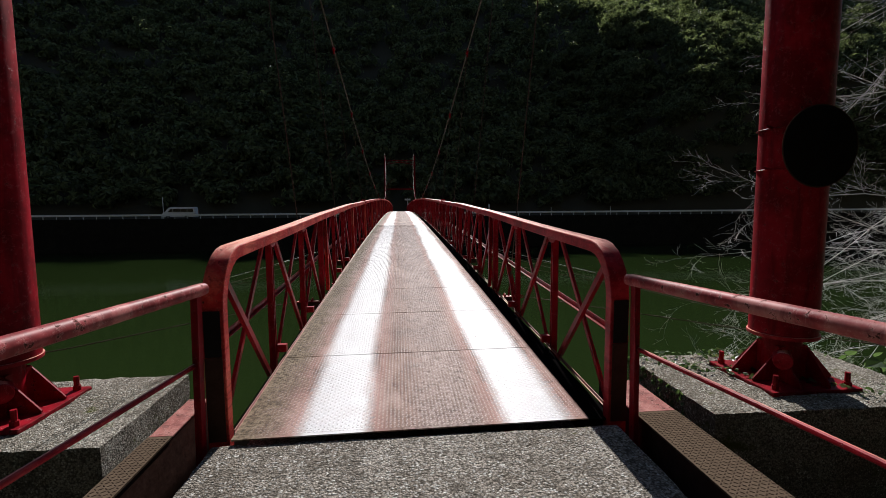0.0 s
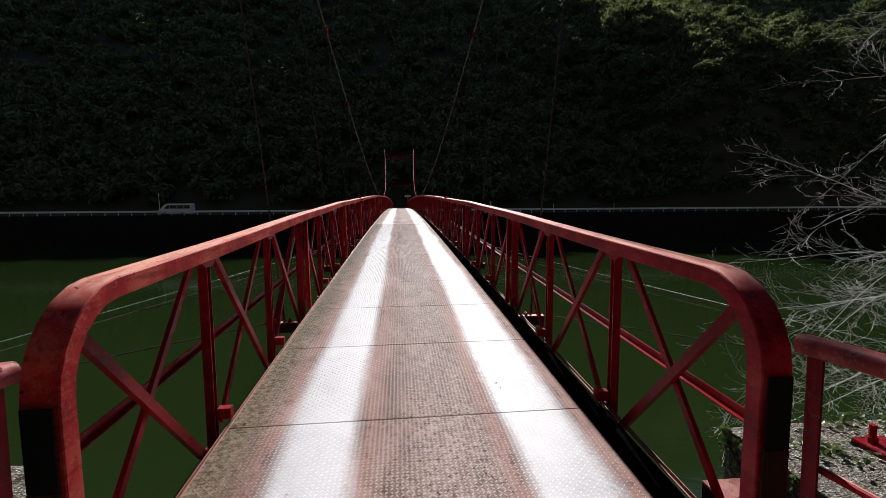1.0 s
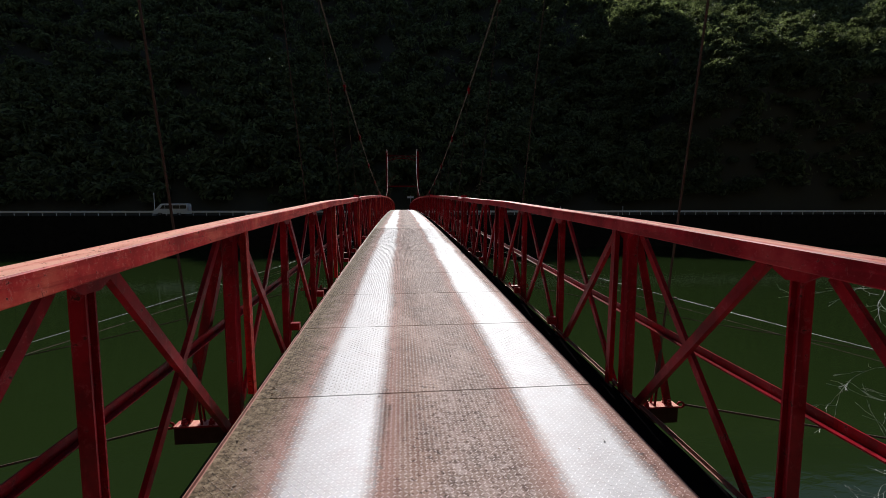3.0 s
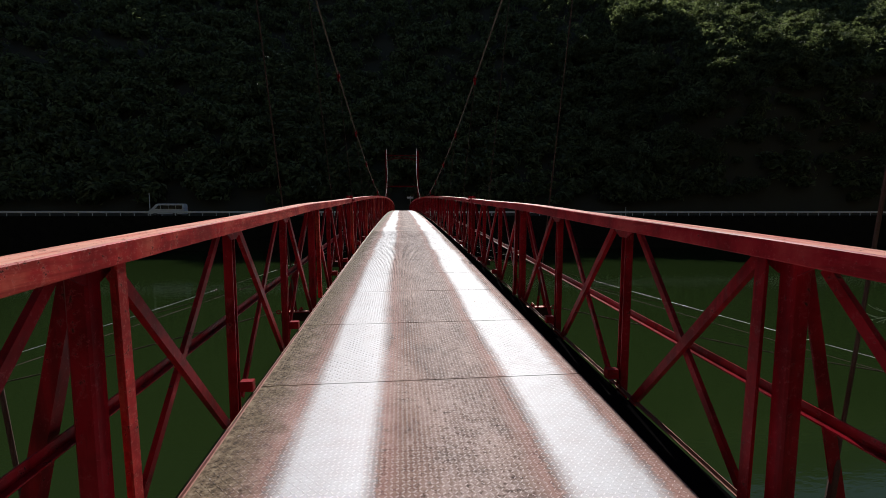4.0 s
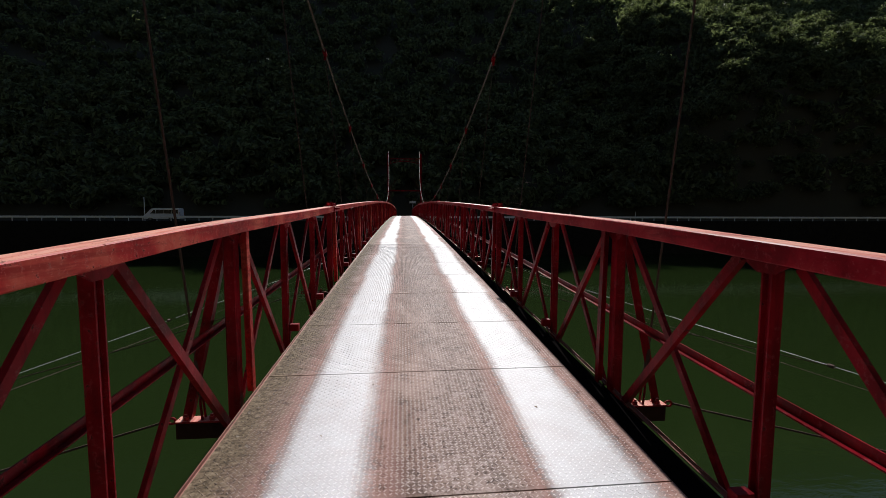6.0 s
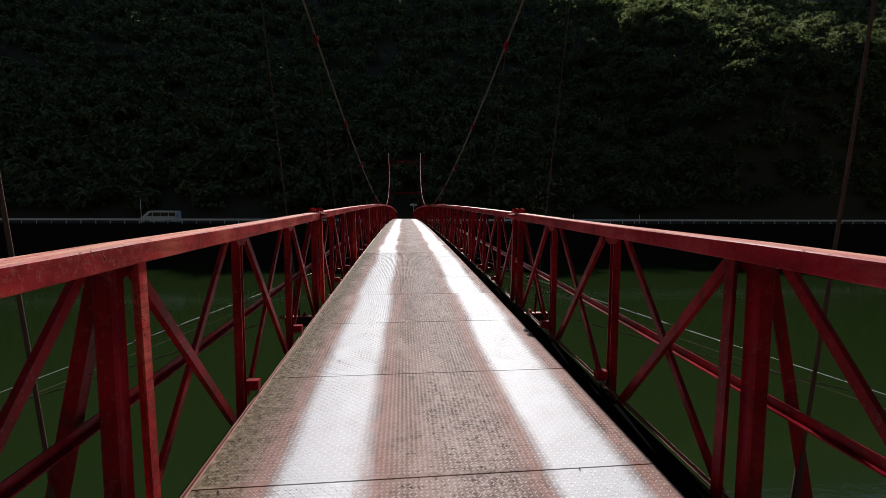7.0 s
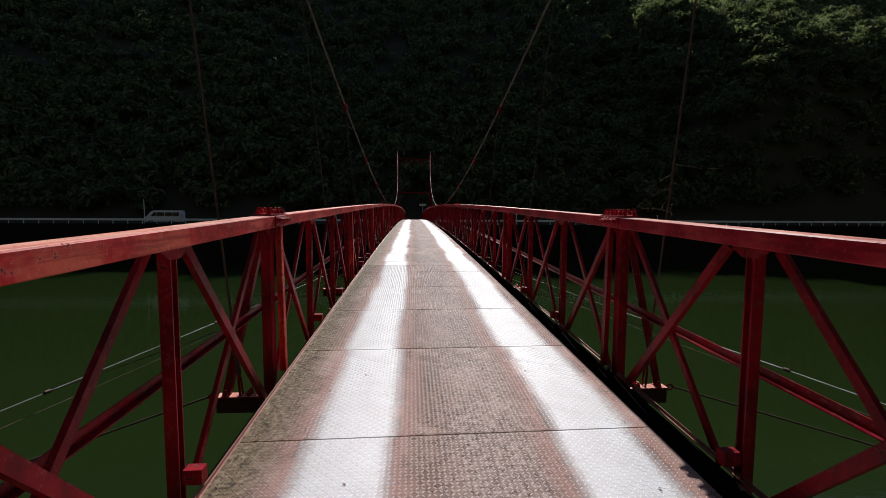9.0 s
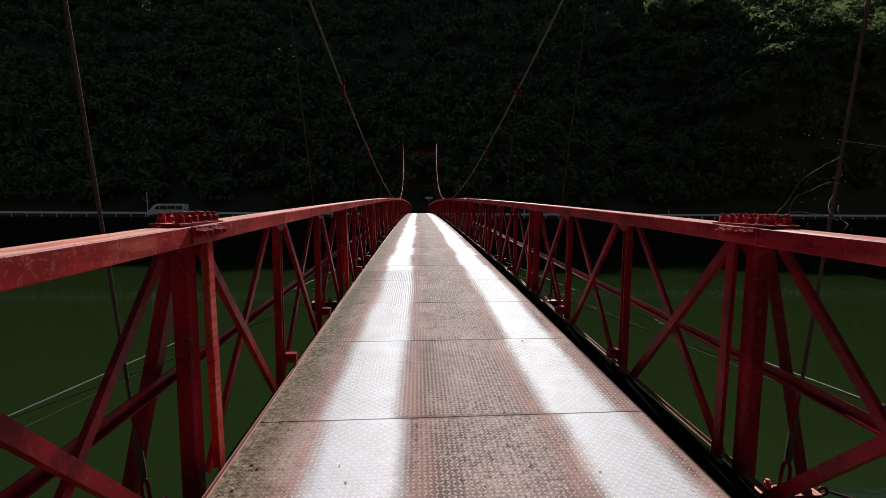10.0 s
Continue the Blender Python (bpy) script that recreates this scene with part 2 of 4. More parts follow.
def leaf_material(name, a, c, rough=0.5):
    m, n, l, b = material(name, rough)
    g = n.new("ShaderNodeNewGeometry")
    col = mix(n, l, g.outputs["Random Per Island"], a, c)
    big = noise_tex(n, l, coords(n, l), 0.18, 3)
    col = mix(n, l, calc(n, l, "MULTIPLY", big, 0.6), col, tuple(k * 0.5 for k in a))
    l.new(col, b.inputs["Base Color"])
    tr = n.new("ShaderNodeBsdfTranslucent")
    mx = n.new("ShaderNodeMixShader")
    mx.inputs[0].default_value = 0.5
    glow = n.new("ShaderNodeVectorMath")
    glow.operation = "MULTIPLY"
    glow.inputs[1].default_value = (1.35, 1.45, 1.0)
    l.new(col, glow.inputs[0])
    l.new(glow.outputs[0], tr.inputs["Color"])
    l.new(b.outputs[0], mx.inputs[1])
    l.new(tr.outputs[0], mx.inputs[2])
    l.new(mx.outputs[0], n["Material Output"].inputs["Surface"])
    return m


FOREST = leaf_material("forest_leaves", (0.036, 0.048, 0.020), (0.26, 0.30, 0.16), 0.62)
IVY = leaf_material("ivy_leaves", (0.05, 0.085, 0.03), (0.13, 0.19, 0.08), 0.35)


def earth():
    m, n, l, b = material("forest_floor", 0.95)
    v = coords(n, l)
    a, c = noise_tex(n, l, v, 0.35, 6), noise_tex(n, l, v, 9, 6, 0.7)
    col = mix(n, l, a, (0.022, 0.020, 0.013), (0.040, 0.045, 0.020))
    col = mix(n, l, calc(n, l, "MULTIPLY", c, 0.6), col, (0.065, 0.048, 0.030))
    l.new(col, b.inputs["Base Color"])
    bump(n, l, b, c, 0.8, 0.06)
    return m


EARTH = earth()


def lake():
    m, n, l, b = material("green_lake_water", 0.06)
    v = coords(n, l)
    big = noise_tex(n, l, v, 0.05, 3)
    l.new(mix(n, l, big, (0.0110, 0.0205, 0.0052), (0.0135, 0.0260, 0.0066)), b.inputs["Base Color"])
    b.inputs["IOR"].default_value = 1.33
    rip = noise_tex(n, l, coords(n, l, (1.0, 1.6, 1.0)), 1.6, 4, 0.6)
    bump(n, l, b, rip, 0.10, 0.05)
    return m


WATER = lake()

# ---- shared shapes ----
LEN, PANEL, RISE, SKEW = 75.0, 1.25, 0.0375, 0.0032   # span, truss panel, end slope of the camber, axis drift
WATER_Z = -6.0


def camber(y):
    y = min(max(y, 0.0), LEN)
    return RISE * y * (1 - y / LEN)


def at(x, y, z):
    """A point given across, along and above the deck."""
    return Vector((x + SKEW * y, y, z + camber(y)))


def world_of(ob):
    m = ob.matrix_basis.copy()
    return m if ob.parent is None else world_of(ob.parent) @ ob.matrix_parent_inverse @ m


def part(name, bm, mat, parent, label="", kind=""):
    me = bpy.data.meshes.new(name)
    if isinstance(bm, bmesh.types.BMesh):
        bmesh.ops.recalc_face_normals(bm, faces=bm.faces[:])
        bm.to_mesh(me)
        bm.free()
        me.polygons.foreach_set("use_smooth", [True] * len(me.polygons))
        me.set_sharp_from_angle(angle=radians(33))
    else:
        me.from_pydata(*bm)
    me.materials.append(mat)
    ob = new(name, me)
    ob.parent = parent
    if parent is not None:
        ob.matrix_parent_inverse = world_of(parent).inverted()
    return tagged(ob, label, "", "", kind)


def share(ob, parent, m):
    """Another object on the same mesh."""
    o = new(ob.name.split(".")[0], ob.data)
    o.parent, o.matrix_basis = parent, m
    if parent is not None:
        o.matrix_parent_inverse = world_of(parent).inverted()
    return o


def thing(name, place, label, category, group="", kind=""):
    ob = new(name)
    ob.empty_display_size = 0.1
    ob.location = place
    return tagged(ob, label, category, group, kind)


def box_section(w, h, c=0.006):
    a, b = w / 2, h / 2
    return [(-a + c, -b), (a - c, -b), (a, -b + c), (a, b - c), (a - c, b), (-a + c, b), (-a, b - c), (-a, -b + c)]


def angle_section(w, h, t=0.009):
    return [(-w / 2, -h / 2), (w / 2, -h / 2), (w / 2, -h / 2 + t), (-w / 2 + t, -h / 2 + t), (-w / 2 + t, h / 2), (-w / 2, h / 2)]


def channel_section(w, h, t=0.01):
    a, b = w / 2, h / 2
    return [(-a, -b), (a, -b), (a, -b + t), (-a + t, -b + t), (-a + t, b - t), (a, b - t), (a, b), (-a, b)]


def i_section(w, h, t=0.009):
    a, b, k = w / 2, h / 2, t / 2
    return [(-a, -b), (a, -b), (a, -b + t), (k, -b + t), (k, b - t), (a, b - t), (a, b), (-a, b), (-a, b - t), (-k, b - t), (-k, -b + t), (-a, -b + t)]


def round_section(r, k=10):
    return [(r * math.cos(2 * math.pi * i / k), r * math.sin(2 * math.pi * i / k)) for i in range(k)]


def sweep(bm, section, points, side=None, scales=None, caps=True):
    """Draw a section along points. side: the world direction of the section's first axis."""
    points = [Vector(p) for p in points]
    rings = []
    for i, p in enumerate(points):
        d = (points[min(i + 1, len(points) - 1)] - points[max(i - 1, 0)]).normalized()
        if side is None:
            s = d.cross(Vector((0.31, 0.17, 0.93)))
        else:
            s = Vector(side) - d * d.dot(Vector(side))
        s.normalize()
        u = d.cross(s) * -1
        k = scales[i] if scales else 1.0
        if side is not None and 0 < i < len(points) - 1:
            a, c = (p - points[i - 1]).normalized(), (points[i + 1] - p).normalized()
            stretch = 1 / max(0.5, math.cos(a.angle(c, 0) / 2))
        else:
            stretch = 1.0
        rings.append([bm.verts.new(p + s * q[0] * k + u * q[1] * k * stretch) for q in section])
    m = len(section)
    for a, c in zip(rings, rings[1:]):
        for j in range(m):
            bm.faces.new((a[j], a[(j + 1) % m], c[(j + 1) % m], c[j]))
    if caps:
        bm.faces.new(rings[0][::-1])
        bm.faces.new(rings[-1])
    return rings


def bar(p0, p1, section, side):
    bm = bmesh.new()
    sweep(bm, section, [p0, p1], side)
    return bm


def block(bm, lo, hi, c=0.004):
    """A box with chamfered upright and top edges."""
    (x0, y0, z0), (x1, y1, z1) = lo, hi
    def ring(i, z):
        return [bm.verts.new(q) for q in ((x0 + c, y0 + i, z), (x1 - c, y0 + i, z), (x1 - i, y0 + c, z), (x1 - i, y1 - c, z), (x1 - c, y1 - i, z), (x0 + c, y1 - i, z), (x0 + i, y1 - c, z), (x0 + i, y0 + c, z))]
    r = [ring(0, z0), ring(0, z1 - c), ring(c * 0.7, z1)]
    for a, b in zip(r, r[1:]):
        for j in range(8):
            bm.faces.new((a[j], a[(j + 1) % 8], b[(j + 1) % 8], b[j]))
    bm.faces.new(r[0][::-1])
    bm.faces.new(r[-1])
    return bm


def bolt_mesh(r=0.014, h=0.022):
    """A hexagon nut with a shank end, pointing up z."""
    bm = bmesh.new()
    sweep(bm, round_section(r * 1.25, 12), [(0, 0, 0), (0, 0, h * 0.14)], (1, 0, 0))
    sweep(bm, round_section(r, 6), [(0, 0, h * 0.14), (0, 0, h * 0.85), (0, 0, h)], (1, 0, 0), [1, 1, 0.82])
    sweep(bm, round_section(r * 0.55, 8), [(0, 0, h), (0, 0, h * 1.5)], (1, 0, 0))
    return bm

# ---- land and water ----
rng = np.random.default_rng(7)


def smooth(a, b, v):
    t = np.clip((v - a) / (b - a), 0, 1)
    return t * t * (3 - 2 * t)


def lumps(x, y):
    return np.sin(x * 0.11 + 1.3 * np.sin(y * 0.05)) * 1.6 + np.sin(x * 0.043 + y * 0.07 + 2.0) * 2.4 + np.sin(y * 0.19 + x * 0.08) * 0.7


def land(x, y):
    """Height of the ground: near bank, lake bed, far bank, steep wooded slope with a spur."""
    x, y = np.asarray(x, float), np.asarray(y, float)
    shore = y + np.where(x > 5.0, -0.75 * np.clip(x - 5.0, 0, 9), 0.10 * np.abs(x))
    # Unseen hills behind and beside the start are raised to cut sky light.
    near = -0.75 - 0.9 * smooth(3.4, 5.0, x) - 8.5 * smooth(0.6, 6.5, shore) + np.clip(-y - 8, 0, 90) * 1.15 * smooth(3, 12, np.abs(x) + np.clip(-y - 12, 0, 30))
    near = near + np.clip(np.abs(x) - 13 - np.clip(y - 2, 0, 99) * 1.3 - np.clip(-y - 8, 0, 30), 0, 80) * 1.1
    slope = (y - 86.0) * 0.865
    spur_y = np.where(y < 93.8, (y - 86.0) * 3.5, 27.3 + (y - 93.8) * 0.62)
    spur = smooth(38, 70, x + 0.4 * lumps(y, x)) * smooth(260, 130, x)
    far = slope * (1 - spur) + np.maximum(slope, spur_y) * spur + lumps(x, y) * 0.55 * smooth(86, 100, y)
    # Outer ridge, above view, is raised to keep sky reflections off the water.
    far = np.minimum(far, 131 + lumps(x, 0.3 * y) + 110 * smooth(85, 170, np.abs(x - 15)))
    far = np.where(y < 86, -0.95, far)
    bed = -9.3
    return np.where(y < 30, near, np.where(y < 77.9, bed, far))


def sheet(xs, ys, f):
    gx, gy = np.meshgrid(xs, ys)
    gz = f(gx, gy)
    v = np.stack([gx, gy, gz], -1).reshape(-1, 3)
    k = len(xs)
    i = (np.arange(len(ys) - 1)[:, None] * k + np.arange(k - 1)[None]).reshape(-1)
    return v.tolist(), [], np.stack([i, i + 1, i + k + 1, i + k], -1).tolist()


xs = np.concatenate([np.linspace(-700, -200, 11), np.arange(-190, -14, 6.0), np.arange(-14, 16.1, 0.6), np.arange(19, 191, 6.0), np.linspace(200, 700, 11)])
ys = np.concatenate([np.linspace(-700, -60, 9), np.arange(-54, -6, 3.0), np.arange(-6, 18, 0.6), np.arange(20, 76, 8.0), [77.8, 78.0], np.arange(81, 140, 2.5), np.arange(140, 250, 6.0), np.linspace(255, 900, 10)])
ground = part("ground", sheet(xs, ys, land), EARTH, None)
tagged(ground, "wooded slopes and bed of the valley, dark earth", "ground", "", "structure")
for p in ground.data.polygons:
    p.use_smooth = True
water = part("water", sheet(np.linspace(-800, 800, 17), np.linspace(0.6, 77.6, 8), lambda x, y: x * 0 + WATER_Z), WATER, None)
tagged(water, "still green lake water, dark under the far bank", "water", "", "structure")

# far road with its retaining wall
ROAD_Z, RAIL_Y = -0.72, 77.8
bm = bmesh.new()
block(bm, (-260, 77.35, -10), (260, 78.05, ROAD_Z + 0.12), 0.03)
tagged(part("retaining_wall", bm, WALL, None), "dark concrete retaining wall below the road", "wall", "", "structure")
bm = bmesh.new()
block(bm, (-260, 78.08, ROAD_Z - 0.6), (260, 86.2, ROAD_Z), 0.02)
tagged(part("road", bm, ASPHALT, None), "narrow asphalt lakeside road in shade", "road", "", "structure")

# ---- forest ----


def foliage(centres, radii, per, size, squash=0.75):
    """Many folded leaf sprays, scattered in the outer half of uneven crowns."""
    n = len(centres) * per
    c, r = np.repeat(centres, per, 0), np.repeat(radii, per)
    d = rng.normal(size=(n, 3))
    d /= np.linalg.norm(d, axis=1)[:, None]
    d[:, 2] = np.where(d[:, 2] < -0.35, -d[:, 2], d[:, 2])
    lob = 0.72 + 0.28 * np.sin(d[:, 0] * 5 + np.repeat(rng.uniform(0, 6, len(centres)), per)) * np.cos(d[:, 1] * 4 + d[:, 2] * 3)
    q = c + d * (r * lob * rng.uniform(0.55, 1.05, n))[:, None] * (1, 1, squash)
    a = rng.normal(size=(n, 3)) + d * 0.2
    a -= d * (a * d).sum(1)[:, None] * 0.7
    a /= np.linalg.norm(a, axis=1)[:, None]
    b = np.cross(d, a)
    b /= np.linalg.norm(b, axis=1)[:, None] + 1e-9
    s = (size * rng.uniform(0.55, 1.35, n))[:, None]
    up = d * s * 0.35
    v = np.stack([q - a * s, q - b * s * 0.45 + up, q + a * s, q + b * s * 0.45 + up], 1).reshape(-1, 3)
    i = np.arange(n)[:, None] * 4
    return v.tolist(), [], np.concatenate([i + np.array([[0, 1, 2]]), i + np.array([[0, 2, 3]])]).tolist()


def scatter(count, x0, x1, y0, y1, r0, r1):
    x, y = rng.uniform(x0, x1, count), rng.uniform(y0, y1, count)
    r = rng.uniform(r0, r1, count)
    z = land(x, y) + r * rng.uniform(0.35, 0.95, count)
    return np.stack([x, y, z], -1), r


c, r = scatter(3900, -190, 260, 86.6, 170, 2.2, 3.9)
tagged(part("forest", foliage(c, r, 85, 0.6), FOREST, None), "dense evergreen woods on the shaded hillside", "forest", "", "stuff")
c, r = scatter(1500, -90, 115, 86.6, 122, 1.6, 3.0)
tagged(part("forest_edge", foliage(c, r, 60, 0.5), FOREST, None), "undergrowth and young trees on the shaded hillside", "forest", "", "stuff")
c, r = scatter(170, 40, 150, 91, 130, 3.0, 5.6)
c[:, 2] += rng.uniform(-0.6, 2.2, 170)
c = np.concatenate([np.repeat(c, 5, 0) + rng.normal(0, 1, (850, 3)) * (1.9, 1.9, 1.2), c])
r = np.concatenate([np.repeat(r, 5) * rng.uniform(0.22, 0.42, 850), r * 0.85])
c2, r2 = scatter(300, 40, 150, 86.3, 94.5, 1.6, 2.9)
c, r = np.concatenate([c, c2]), np.concatenate([r, r2])
tagged(part("sunlit_forest", foliage(c, r, 240, 0.27), FOREST, None), "sunlit evergreen crowns on the spur", "forest", "", "stuff")
c, r = scatter(120, -150, 150, 240, 330, 6, 9)
tagged(part("ridge_forest", foliage(c, r, 60, 2.0), FOREST, None), "woods along the far ridge", "forest", "", "stuff")
x, y = rng.uniform(-90, 90, 330), rng.uniform(-80, 14, 330)
ok = (y < -16) | (np.abs(x) - 17 > np.clip(y, 0, 99) * 1.5)
x, y = x[ok], y[ok]
r = rng.uniform(2.5, 5.0, len(x))
z = land(x, y) + r * 0.8
# tall trees close behind and beside the bridge head, unseen, added to block sky light
x2, y2, z2 = rng.uniform(-16, 16, 150), rng.uniform(-24, -8, 150), rng.uniform(1.5, 15.0, 150)
ok = (np.abs(x2) > 5.5) | (z2 > 6.5)
x3, y3, z3 = rng.uniform(8.0, 15.0, 70), rng.uniform(-8.5, -2.8, 70), rng.uniform(0.0, 11.0, 70)
x, y, z, r = np.concatenate([x, x2[ok], x3]), np.concatenate([y, y2[ok], y3]), np.concatenate([z, z2[ok], z3]), np.concatenate([r, rng.uniform(2.2, 3.4, ok.sum()), rng.uniform(1.6, 2.4, 70)])
tagged(part("sky_block_forest", foliage(np.stack([x, y, z], -1), r, 80, 0.9), FOREST, None), "woods out of view around the bridge head, added to block sky light", "forest", "", "stuff")

# ---- bridge deck ----
PLATE = 1.3
JOINTS = [-0.11, 1.165, 2.45, 3.72, 5.11, 6.42, 7.77, 8.99, 10.35, 11.70, 12.99] + [12.99 + PLATE * k for k in range(1, 47)] + [LEN]
deck = thing("bridge_deck", (0, 0, 0), "long footbridge deck of chequered steel plates, worn bright in two bands", "bridge deck")
HALF, RIGHT = 1.075, 0.972


def plate(y0, y1):
    bm = bmesh.new()
    v = []
    for z in (-0.008, 0.0):
        v.append([bm.verts.new(at(x, y, z)) for x, y in ((-HALF, y0), (RIGHT, y0 + 0.04), (RIGHT, y1 + 0.04), (-HALF, y1))])
    bm.faces.new(v[0][::-1])
    bm.faces.new(v[1])
    for j in range(4):
        bm.faces.new((v[0][j], v[0][(j + 1) % 4], v[1][(j + 1) % 4], v[1][j]))
    return bm


# beams under the plates
for sx, name in ((-0.55, "stringer"), (0.0, "stringer"), (0.55, "stringer")):
    bm = bmesh.new()
    sweep(bm, i_section(0.1, 0.14), [at(sx, y, -0.082) for y in np.arange(0.02, 75, 1.25)] + [at(sx, 74.98, -0.082)], (1, 0, 0))
    part(name, bm, PAINT, deck)
for side in (-1, 1):
    bm = bmesh.new()
    sweep(bm, [(q * -side, w) for q, w in angle_section(0.014, 0.022, 0.004)], [at(-HALF - 0.010 if side < 0 else 1.172, y, -0.002 if side < 0 else -0.03) for y in np.arange(0.0, 75.1, 1.25)], (1, 0, 0))
    part("edge_angle", bm, EDGE, deck, "thin rust-streaked edge angle")
# Girder in the gap, coloured black in place of the handrail's shadow.
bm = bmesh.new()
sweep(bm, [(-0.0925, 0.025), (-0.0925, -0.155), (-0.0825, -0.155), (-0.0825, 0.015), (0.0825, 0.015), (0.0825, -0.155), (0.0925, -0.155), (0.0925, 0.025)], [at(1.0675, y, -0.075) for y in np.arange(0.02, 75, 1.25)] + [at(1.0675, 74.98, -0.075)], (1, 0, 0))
part("side_girder", bm, GIRDER_SHADE, deck, "near-black channel girder beside the plates, shadow put into its colour")
for i in range(61):
    bm = bar(at(-1.24, i * PANEL, -0.215), at(1.24, i * PANEL, -0.215), i_section(0.09, 0.125), (0, 1, 0))
    part("crossbeam", bm, PAINT, deck)

# raised lozenges of the chequer plate over the stretch that is passed closely
LOZ = 0.0238
vv, ff = [], []
nx, ny = int((HALF + RIGHT - 0.04) / LOZ), int(16.5 / LOZ)
gx, gy = np.meshgrid(np.arange(nx), np.arange(ny))
gx, gy = gx.ravel(), gy.ravel()
px = -HALF + 0.035 + gx * LOZ
py = gy * LOZ - 0.07
ends = np.array(JOINTS)
py = py + 0.02 * (px + HALF)
along = py - 0.02 * (px + HALF)
gap = np.abs(along[:, None] - ends[None, :16]).min(1)
keep = (px < RIGHT - 0.015) & (gap > 0.016)
px, py, odd = px[keep], py[keep], ((gx + gy) % 2)[keep]
ang = np.where(odd == 0, 1, -1) * radians(48) + rng.normal(0, 0.03, len(px))
# plates are straight between their joints
seat = np.searchsorted(ends, along[keep]) - 1
k0, k1 = ends[seat], ends[seat + 1]
z0, z1 = np.maximum(0, RISE * k0 * (1 - k0 / LEN)), RISE * k1 * (1 - k1 / LEN)
pz = z0 + (z1 - z0) * (along[keep] - k0) / (k1 - k0)
ca, sa = np.cos(ang), np.sin(ang)
shape = [(-0.0110, 0, 0), (-0.0062, -0.0036, 0), (0.0062, -0.0036, 0), (0.0110, 0, 0), (0.0062, 0.0036, 0), (-0.0062, 0.0036, 0)]
shape += [(u * 0.80, w * 0.48, 0.0022) for u, w, h in shape]
ring6 = [(q, (q + 1) % 6, (q + 1) % 6 + 6, q + 6) for q in range(6)]
verts = np.stack([np.stack([px + SKEW * py + a * ca - b * sa, py + a * sa + b * ca, pz + h - 0.0002], -1) for a, b, h in shape], 1)
base = np.arange(len(px))[:, None] * 12
quads = np.concatenate([base + np.array([q]) for q in ring6 + [(6, 7, 8, 9), (6, 9, 10, 11)]])
part("tread_pattern", (verts.reshape(-1, 3).tolist(), [], quads.tolist()), LOZENGE, deck, "raised lozenges of the chequer plate", "stuff")

# ---- truss railings ----
HX, CHORD_X, TOP = 1.195, 1.172, 0.987     # truss plane, chord axis, chord axis above the deck
NODES = 60
MAIN = [i for i in range(3, NODES, 3)]    # panel points that carry a hanger
nut = bolt_mesh(0.017, 0.027)
nut_me = bpy.data.meshes.new("bolt")
nut.to_mesh(nut_me)
nut.free()
nut_me.materials.append(PAINT_OLD)


def bolt(parent, m):
    o = new("bolt", nut_me)
    o.parent, o.matrix_basis = parent, m
    o.matrix_parent_inverse = world_of(parent).inverted()
    return o


def top_at(y):
    """Height of the chord's axis above the plates: a little lower towards the bridge head."""
    return TOP + 0.025 * float(smooth(1.2, 4.2, y)) * float(smooth(75.0, 71.0, y)) + 0.014 * math.exp(-((y - 7.2) / 1.3) ** 2)


def chord_x(y):
    return CHORD_X + 0.004 * (1 - float(smooth(0.0, 2.0, y)))


